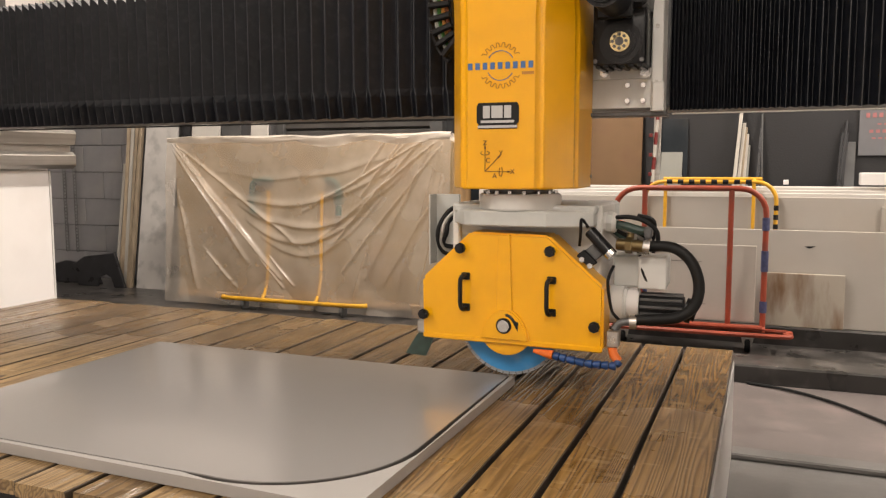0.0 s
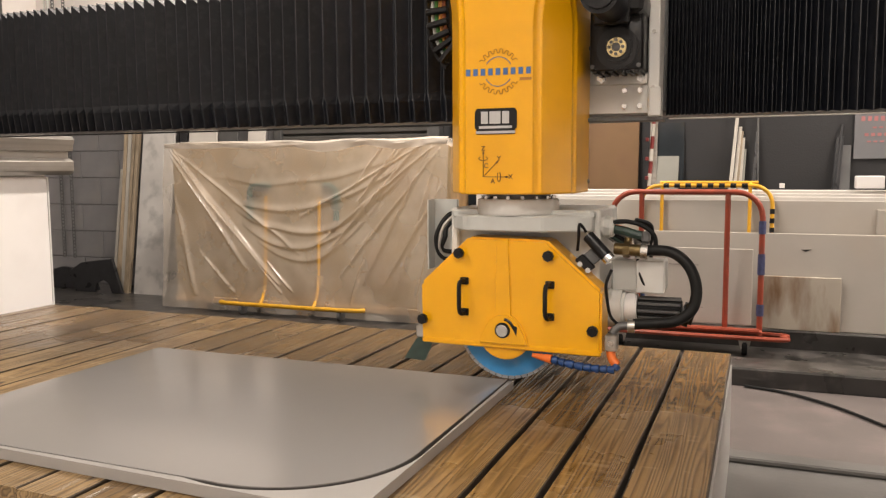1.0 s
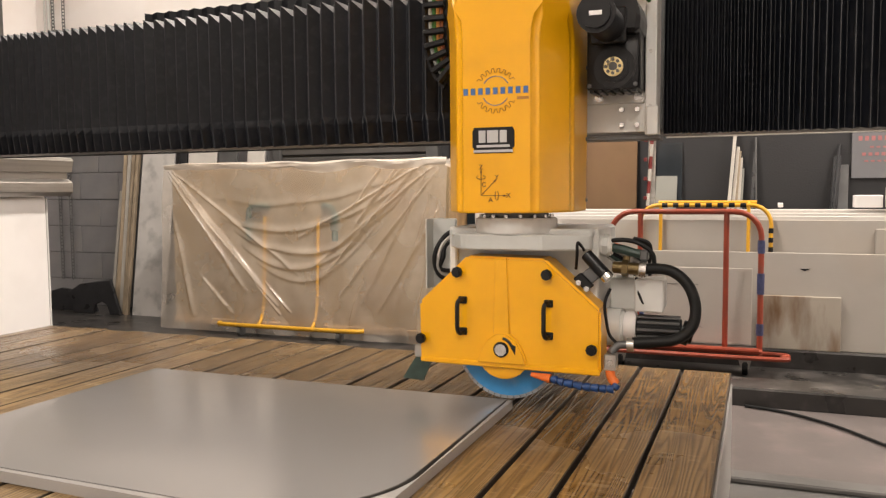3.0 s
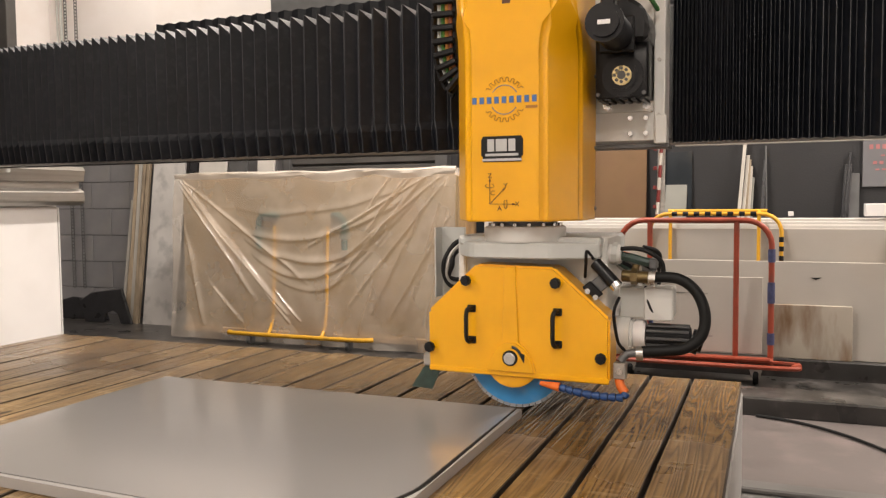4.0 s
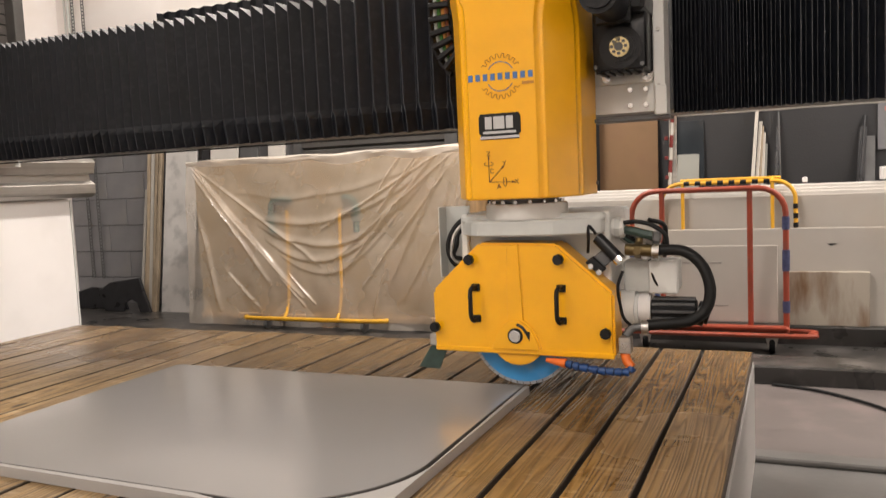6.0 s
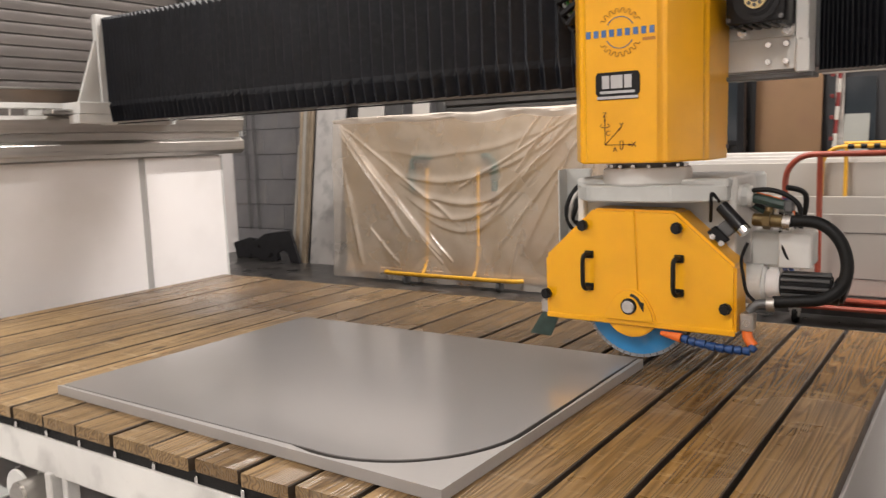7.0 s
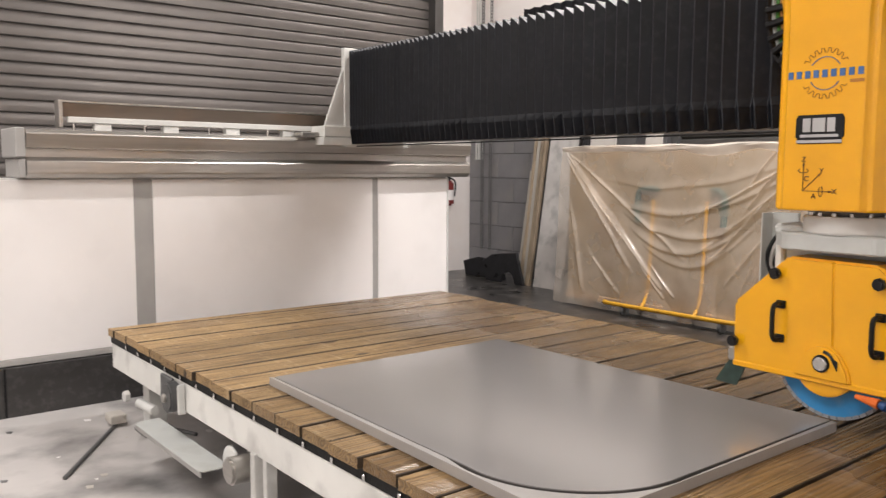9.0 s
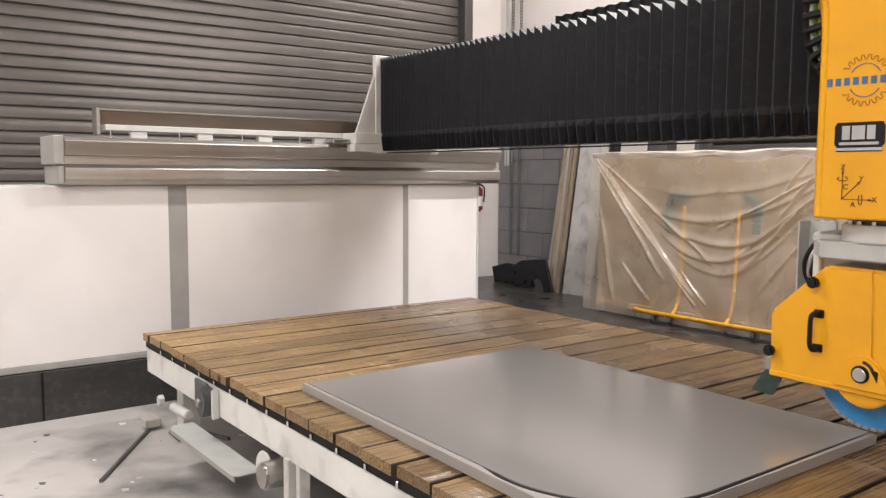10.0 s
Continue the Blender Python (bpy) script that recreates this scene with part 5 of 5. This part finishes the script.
solid("blue_clamp", box(5.18, 5.25, 5.535, 5.549, 1.30, 1.43, 0.012), TAPE, "dark blue clamp hanging on the carton", "clamp")
# short pencil marks on the slabs
for x0, x1, z in ((4.465, 4.545, 0.775),):
    solid("slab_mark", prism([(x0, z + 0.012), (x1, z + 0.015), (x0 + 0.035, z - 0.004)], "y", 5.354, 5.358), BLACK, "small dark mark on a slab", "mark")
solid("slab_mark", prism([(1.98, 0.80), (2.13, 0.797), (2.12, 0.76), (2.11, 0.787)], "y", 5.355, 5.359), BLACK, "small dark mark on a slab", "mark")

# ---- tube carts ----
def cart(name, x0, x1, y, zt, zb, m, label, tapes):
    t_ = thing(name, ((x0 + x1) / 2, y, 0), label, "cart")
    r = 0.19
    part("hoop", tube([(x0, y, zb)] + [(x0 + r - r * math.cos(radians(a)), y, zt - r + r * math.sin(radians(a))) for a in range(0, 91, 15)]
                      + [(x1 - r + r * math.sin(radians(a)), y, zt - r + r * math.cos(radians(a))) for a in range(0, 91, 15)] + [(x1, y, zb)], 0.022, 10, smooth_n=1), m, t_, "bent tube hoop", True)
    for x in (x0 + 0.235, x1 - 0.25):
        part("upright", cyl((x, y, zb), (x, y, zt - 0.01), 0.021, 10), m, t_)
    part("base_loop", tube([(x0 - 0.14, y - 0.05, zb), (x0 - 0.05, y - 0.14, zb), (x1 + 0.08, y - 0.14, zb), (x1 + 0.16, y - 0.05, zb), (x1 + 0.08, y + 0.06, zb), (x0 - 0.05, y + 0.06, zb)], 0.018, 8, closed=True), m, t_, "", True)
    part("deck", box(x0 - 0.02, x1 + 0.02, y - 0.1, y + 0.04, zb + 0.03, zb + 0.045, 0.004), m, t_)
    part("low_rail", cyl((x0, y - 0.11, zb + 0.05), (x1, y - 0.11, zb + 0.05), 0.018, 8), m, t_)
    for x in (x0 + 0.1, x1 - 0.1):
        w_ = part("caster", cyl((x - 0.02, y - 0.05, 0.065), (x + 0.02, y - 0.05, 0.065), 0.062, 18, bevel=0.006), RUBBER, t_, "", True)
        part("fork", prism([(x - 0.05, zb - 0.01), (x + 0.05, zb - 0.01), (x + 0.03, 0.06), (x - 0.03, 0.06)], "y", y - 0.09, y - 0.078), STEEL, w_)
    for tx, tz, h in tapes:
        part("tape_wrap", cyl((tx, y, tz - h / 2), (tx, y, tz + h / 2), 0.028, 10, bevel=0.004), TAPE, t_, "dark blue tape wrap", True)
    return t_


cart("orange_cart", 3.05, 4.18, 4.98, 1.245, 0.155, ORANGE, "orange tube cart with blue tape and scuffed paint",
     ((4.18, 0.98, 0.1), (4.18, 0.70, 0.16), (4.18, 0.35, 0.09), (3.05, 0.88, 0.1), (3.05, 0.66, 0.16), (3.05, 0.36, 0.12)))
slab("stone_sheet", 3.16, 4.12, 5.04, 0.217, 0.80, 0.025, SLABW, "off-white stone panel standing on the orange cart", 0.12)
for p in ([(3.42, 0.665), (3.72, 0.665), (3.72, 0.669), (3.42, 0.669)], [(3.50, 0.335), (3.76, 0.335), (3.76, 0.339), (3.50, 0.339)]):
    solid("panel_mark", prism(p, "y", 5.04 + 0.12 * (p[0][1] - 0.217) - 0.003, 5.04 + 0.12 * (p[0][1] - 0.217) + 0.001), DGREY, "thin dark line drawn on the panel", "mark")
# yellow cart wedged between the slabs, leaning with them
yc = thing("striped_cart", (3.75, 5.40, 0.157), "yellow and black striped tube cart wedged between the slabs", "cart")


def on_lean(x, z):
    return (x, 5.384 + 0.052 * (z - 0.157), z)


hoop_pts = [on_lean(3.22, 0.18)] + [on_lean(3.22 + 0.15 * (1 - math.cos(radians(a))), 1.135 + 0.15 * math.sin(radians(a))) for a in range(0, 91, 15)]
hoop_pts += [on_lean(4.10 + 0.15 * math.sin(radians(a)), 1.135 + 0.15 * math.cos(radians(a))) for a in range(0, 91, 15)] + [on_lean(4.25, 0.18)]
part("hoop", tube(hoop_pts, 0.017, 10, smooth_n=1), CARTY, yc, "bent yellow tube hoop", True)
for x in (3.39, 4.08):
    part("upright", cyl(on_lean(x, 0.18), on_lean(x, 1.28), 0.015, 10), CARTY, yc)
part("rear_bar", cyl((3.36, 5.55, 1.305), (4.14, 5.55, 1.305), 0.017, 10), CARTY, yc)
for x in (3.40, 4.08):
    part("bar_tie", cyl(on_lean(x, 1.285), (x, 5.55, 1.305), 0.012, 8), CARTY, yc)
for i in range(8):
    x = 3.40 + i * 0.088
    part("black_band", cyl(on_lean(x, 1.285), on_lean(x + 0.045, 1.285), 0.0195, 10), BLACK, yc, "black warning band")
for i in range(4):
    z = 1.10 - i * 0.075
    part("black_band", cyl(on_lean(4.25, z), on_lean(4.25, z - 0.04), 0.0195, 10), BLACK, yc)
cart("orange_trolley", 1.25, 2.02, 5.86, 1.32, 0.155, ORANGE, "orange tube trolley half hidden behind the slabs", ())

# ---- leaning things on the north wall ----
def lean(name, x0, x1, z1, t, m, label, category, foot=0.25, shift=0.0, z0=0.0, wall_y=YB - 0.035):
    b = bmesh.new()
    pts = []
    for (z, dx) in ((z0, 0.0), (z1, shift)):
        y = wall_y - foot * (1 - (z - z0) / (z1 - z0))
        pts.append([(x0 + dx, y - t, z), (x1 + dx, y - t, z), (x1 + dx, y, z), (x0 + dx, y, z)])
    A = [b.verts.new(p) for p in pts[0]]
    B = [b.verts.new(p) for p in pts[1]]
    b.faces.new(A[::-1])
    b.faces.new(B)
    for k in range(4):
        b.faces.new((A[k], A[(k + 1) % 4], B[(k + 1) % 4], B[k]))
    bmesh.ops.bevel(b, geom=b.edges[:], offset=min(0.003, t * 0.2), segments=1, affect="EDGES")
    return solid(name, b, m, label, category)


lean("brown_board", 2.52, 3.07, 2.35, 0.02, BOARD, "brown hardboard sheet leaning on the wall", "board", 0.12)
pole = thing("striped_pole", (3.11, 6.2, 0), "red and white striped warning pole leaning on the wall", "pole")
for i in range(20):
    z = i * 0.115
    y = 6.2 + 0.05 * z
    part("band", cyl((3.11 + 0.006 * i, y, z), (3.11 + 0.006 * (i + 1), y + 0.006, z + 0.115), 0.017, 10), (REDP, WTRIM)[i % 2], pole)
for z in (1.32, 1.5, 1.68, 1.86):
    part("clip", box(3.14, 3.17, 6.24, 6.28, z, z + 0.035, 0.004), REDP, pole)
lean("glass_pane", 3.17, 3.24, 2.1, 0.012, STEEL, "narrow metal framed pane leaning on the wall", "pane", 0.2)
lean("glass_pane", 3.24, 3.48, 1.85, 0.012, GLASSY, "dark glass sheet leaning on the wall", "glass sheet", 0.14)
lean("grey_board", 3.22, 3.42, 1.64, 0.015, BOARDG, "pale grey board leaning on the wall", "board", 0.34, 0.02)
for k in range(5):
    lean("white_strip", 3.80 + k * 0.034, 3.83 + k * 0.034, (2.1, 1.80, 1.76, 1.70, 1.6)[k], 0.03, (WTRIM, WTRIM, TRIM, WTRIM, BOARDG)[k], "long pale trim strip leaning on the wall", "trim strip", 0.3, 0.14 - 0.02 * k)
lean("dark_strip", 4.02, 4.05, 1.75, 0.03, BSTONE, "dark trim strip leaning on the wall", "trim strip", 0.25, 0.08)
lean("dark_strip", 4.15, 4.165, 1.88, 0.02, DGREY, "thin metal strip leaning on the wall", "trim strip", 0.2, -0.04)
lean("dark_strip", 4.655, 4.672, 1.80, 0.03, BSTONE, "dark strip leaning on the wall", "trim strip", 0.25, 0.14)
lean("dark_strip", 4.66, 4.72, 1.70, 0.02, BSTONE, "dark board strip leaning on the wall", "trim strip", 0.22, 0.1)
lean("grey_board", 4.78, 4.86, 1.62, 0.02, DGREY, "small dark grey board leaning on the wall", "board", 0.2, 0.02)
sg = thing("wall_sign", (5.15, YB - 0.04, 1.75), "grey notice board with unreadable red lettering", "sign")
part("board", box(4.90, 5.55, YB - 0.05, YB - 0.032, 1.5, 2.15, 0.003), SIGN, sg)
for x0, x1, z0, z1 in ((4.95, 5.5, 1.825, 1.865), (5.04, 5.42, 1.762, 1.776), (4.98, 5.48, 1.695, 1.722), (5.0, 5.45, 1.642, 1.656)):
    n = int((x1 - x0) / 0.05)
    for i in range(n):
        part("text_bar", box(x0 + i * 0.05, x0 + i * 0.05 + 0.03, YB - 0.0525, YB - 0.051, z0, z1), PINKINK, sg)

# dark glass rack between crate and brown board
rk = thing("dark_rack", (2.0, 6.2, 0), "tall black metal rack holding dark glass sheets", "rack")
for x in (1.30, 1.62, 1.98, 2.10, 2.46):
    part("upright", box(x - 0.03, x + 0.03, 6.02, 6.1, 0.0, 2.6, 0.004), BLACK, rk)
    part("foot", box(x - 0.03, x + 0.03, 5.95, 6.33, 0.0, 0.06, 0.004), BLACK, rk)
for z in (0.5, 1.3, 2.3):
    part("cross_bar", box(1.27, 2.49, 6.105, 6.14, z, z + 0.05, 0.004), BLACK, rk)
for x0, x1 in ((1.34, 1.58), (1.66, 1.94), (2.14, 2.42)):
    part("glass_sheet", box(x0, x1, 6.15, 6.16, 0.1, 2.25), GLASSY, rk, "dark glass sheet")
part("hook", tube([(1.8, 6.0, 1.75), (1.8, 6.0, 1.4), (1.8, 5.97, 1.35)], 0.012, 6), STEEL, rk)
part("red_knob", cyl((1.8, 5.99, 1.33), (1.8, 5.96, 1.33), 0.05, 16, bevel=0.01), REDP, rk, "", True)

# left: timber trims, marble, white panels, black stone
for k, (x, w_, z1, m) in enumerate(((-3.04, 0.04, 1.45, WTRIM), (-2.97, 0.05, 1.52, TRIM), (-2.90, 0.05, 2.4, TRIM), (-2.83, 0.05, 2.42, WTRIM), (-2.76, 0.04, 2.45, TRIM), (-2.70, 0.04, 2.38, TRIM))):
    lean("timber_trim", x, x + w_, z1, 0.05, m, "long timber trim leaning on the block wall", "trim", 0.35 + 0.03 * k, -0.12, wall_y=YB - 0.05)
lean("marble_slab", -2.6, -2.14, 2.5, 0.03, MARBLE, "grey veined marble slab leaning on the wall", "stone slab", 0.5, -0.12, wall_y=YB - 0.05)
lean("dark_slab", -2.12, -2.02, 2.45, 0.03, BSTONE, "dark stone slab leaning on the wall", "stone slab", 0.45, -0.06, wall_y=YB - 0.05)
lean("white_sheet", -2.0, -1.62, 2.4, 0.03, SLABE, "white panel leaning on the wall", "panel", 0.3, 0, wall_y=YB - 0.14)
lean("dark_slab", -1.6, -1.35, 2.2, 0.03, DGREY, "dark grey slab leaning on the wall", "stone slab", 0.3, 0, wall_y=YB - 0.14)
lean("white_sheet", -1.2, -0.98, 2.35, 0.03, SLABE, "narrow white panel leaning on the wall", "panel", 0.3, 0, wall_y=YB - 0.14)
b = prism([(-3.40, 0.01), (-3.48, 0.26), (-3.3, 0.36), (-2.84, 0.42), (-2.70, 0.01), (-2.86, 0.01), (-2.9, 0.12), (-2.98, 0.16), (-3.08, 0.12), (-3.12, 0.01)], "y", 5.75, 5.79, 0.006)
solid("black_stone_piece", b, BSTONE, "black stone offcut with a round cutout", "stone offcut")
b = prism([(-4.0, 0.01), (-4.05, 0.2), (-3.75, 0.28), (-3.3, 0.25), (-3.2, 0.01)], "y", 5.9, 5.94, 0.006)
solid("black_stone_piece", b, BSTONE, "broken black stone offcut", "stone offcut")

# door chain hanging by the block wall
def chain(name, x, y, z0, z1, label):
    b = bmesh.new()
    z, k = z0, 0
    while z < z1:
        a = (k % 2) * math.pi / 2
        c, sn = math.cos(a) * 0.02, math.sin(a) * 0.02
        tube([(x + c, y + sn, z), (x + c, y + sn, z + 0.03), (x, y, z + 0.042), (x - c, y - sn, z + 0.03), (x - c, y - sn, z), (x, y, z - 0.014)], 0.006, 5, bm=b, smooth_n=1, closed=True)
        z += 0.042
        k += 1
    ob = solid(name, b, DGREY, label, "chain", "door chains")
    return ob


chain("door_chain", -4.10, 6.28, 0.35, HC, "dark steel pull chain hanging by the block wall")
chain("door_chain", -3.93, 6.28, 0.35, HC, "dark steel pull chain hanging by the block wall")
EX, EY = XL + 0.09, 5.93
ex = thing("fire_extinguisher", (EX, EY, 0.95), "red fire extinguisher hung on the side wall", "fire extinguisher")
part("cylinder", cyl((EX, EY, 0.95), (EX, EY, 1.30), 0.07, 20, bevel=0.025), REDP, ex, "", True)
part("label_band", cyl((EX, EY, 1.03), (EX, EY, 1.17), 0.0705, 20), WHITE, ex, "", True)
part("valve_head", cyl((EX, EY, 1.30), (EX, EY, 1.37), 0.022, 12), BLACK, ex)
part("lever", box(EX - 0.012, EX + 0.012, EY - 0.02, EY + 0.09, 1.36, 1.385, 0.004), BLACK, ex)
part("hose", tube([(EX, EY + 0.02, 1.34), (EX + 0.02, EY + 0.1, 1.28), (EX + 0.02, EY + 0.09, 1.08)], 0.012), BLACK, ex)
part("hanger", box(XL + 0.002, EX - 0.06, EY - 0.03, EY + 0.03, 1.0, 1.3, 0.003), DGREY, ex)

# debris on the floor below the table
solid("floor_bar", tube([(0.58, -0.43, 0.012), (0.22, -0.2, 0.012), (-0.12, 0.02, 0.012)], 0.011, 8), DGREY, "dark steel bar lying on the floor", "bar", smooth=True)
solid("floor_bar", tube([(-0.02, 0.16, 0.015), (0.35, 0.30, 0.015)], 0.011, 8, smooth_n=1), DGREY, "dark bar on the floor", "bar")
solid("pale_offcut", box(-0.17, -0.06, -0.03, 0.06, 0.024, 0.075, 0.006), WTRIM, "pale timber offcut lying on a bar", "offcut")
solid("pale_offcut", box(0.02, 0.16, 0.10, 0.14, 0.005, 0.03, 0.004), WTRIM, "thin pale offcut on the floor", "offcut")
rng = random.Random(9)
for k in range(26):
    x, y = rng.uniform(-0.5, 1.1), rng.uniform(-0.9, 0.5)
    s = rng.uniform(0.008, 0.026)
    b = prism([(x - s, y - s * 0.6), (x + s * 0.8, y - s * 0.7), (x + s, y + s * 0.5), (x - s * 0.4, y + s)], "z", 0.0, 0.006, 0.0)
    solid("stone_shard", b, (WHITE, WTRIM, DGREY)[k % 3], "small stone shard on the wet floor", "stone shard", "floor shards")
solid("floor_hose", tube([(4.10, 3.92, 0.024), (4.35, 3.83, 0.024), (4.6, 3.62, 0.024), (4.83, 3.31, 0.024), (5.1, 2.95, 0.024), (5.6, 2.8, 0.024)], 0.0095, 8), RUBBER, "thin black hose lying on the floor", "hose", smooth=True)

# ---- pieces: planks and blocks ----
xe = [-0.155, -0.065] + [0.13 + 0.195 * k for k in range(20)] + [TW + 0.025]
rng = random.Random(3)
for i in range(22):
    g = 0.006 if i < 12 else 0.0085
    x0, x1 = xe[i] + (g if i else 0), xe[i + 1] - (g if i < 21 else 0)
    w_ = x1 - x0
    b = bmesh.new()
    n = 10
    dz = rng.uniform(-0.003, 0.003)
    e0, e1 = rng.uniform(-0.012, 0.010), rng.uniform(-0.010, 0.012)
    rr = [rng.uniform(-0.0016, 0.0016) for _ in range(2 * n + 2)]
    rings = []
    for j in range(n + 1):
        y = -TD / 2 + e0 + (TD - e0 + e1) * j / n
        l, r = -w_ / 2 + rr[2 * j], w_ / 2 + rr[2 * j + 1]
        c = 0.003
        rings.append([b.verts.new(p) for p in ((l, y, -0.04), (l, y, -c), (l + c, y, 0), (r - c, y, 0), (r, y, -c), (r, y, -0.04))])
    for j in range(n):
        for k in range(6):
            f = b.faces.new((rings[j][k], rings[j][(k + 1) % 6], rings[j + 1][(k + 1) % 6], rings[j + 1][k]))
            # all but the top face take the dark gap-shade colour
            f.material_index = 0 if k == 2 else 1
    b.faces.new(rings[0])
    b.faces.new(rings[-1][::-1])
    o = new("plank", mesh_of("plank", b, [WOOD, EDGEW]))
    o.parent = table
    o.location = ((x0 + x1) / 2 - TW / 2, 0, TH + dz * 0.6)

CH, CW = 0.335, 0.62
bm_ = {}
for half in (0, 1):
    bm_[half] = mesh_of("block", box(0, (CW if not half else CW / 2) - 0.007, -0.0, 0.03, 0, CH - 0.007, 0.004), BLOCK)
for j in range(9):
    off = (j % 2) * CW / 2
    z = j * CH
    if z + CH > 3.02:
        break
    x = XL
    if off:
        o = new("block", bm_[1])
        o.parent = wall_north
        o.location = (x + 0.006, YB - 0.012, z + 0.006)
        x += CW / 2
    while x + CW < 1.0:
        o = new("block", bm_[0])
        o.parent = wall_north
        o.location = (x + 0.006, YB - 0.012, z + 0.006)
        x += CW
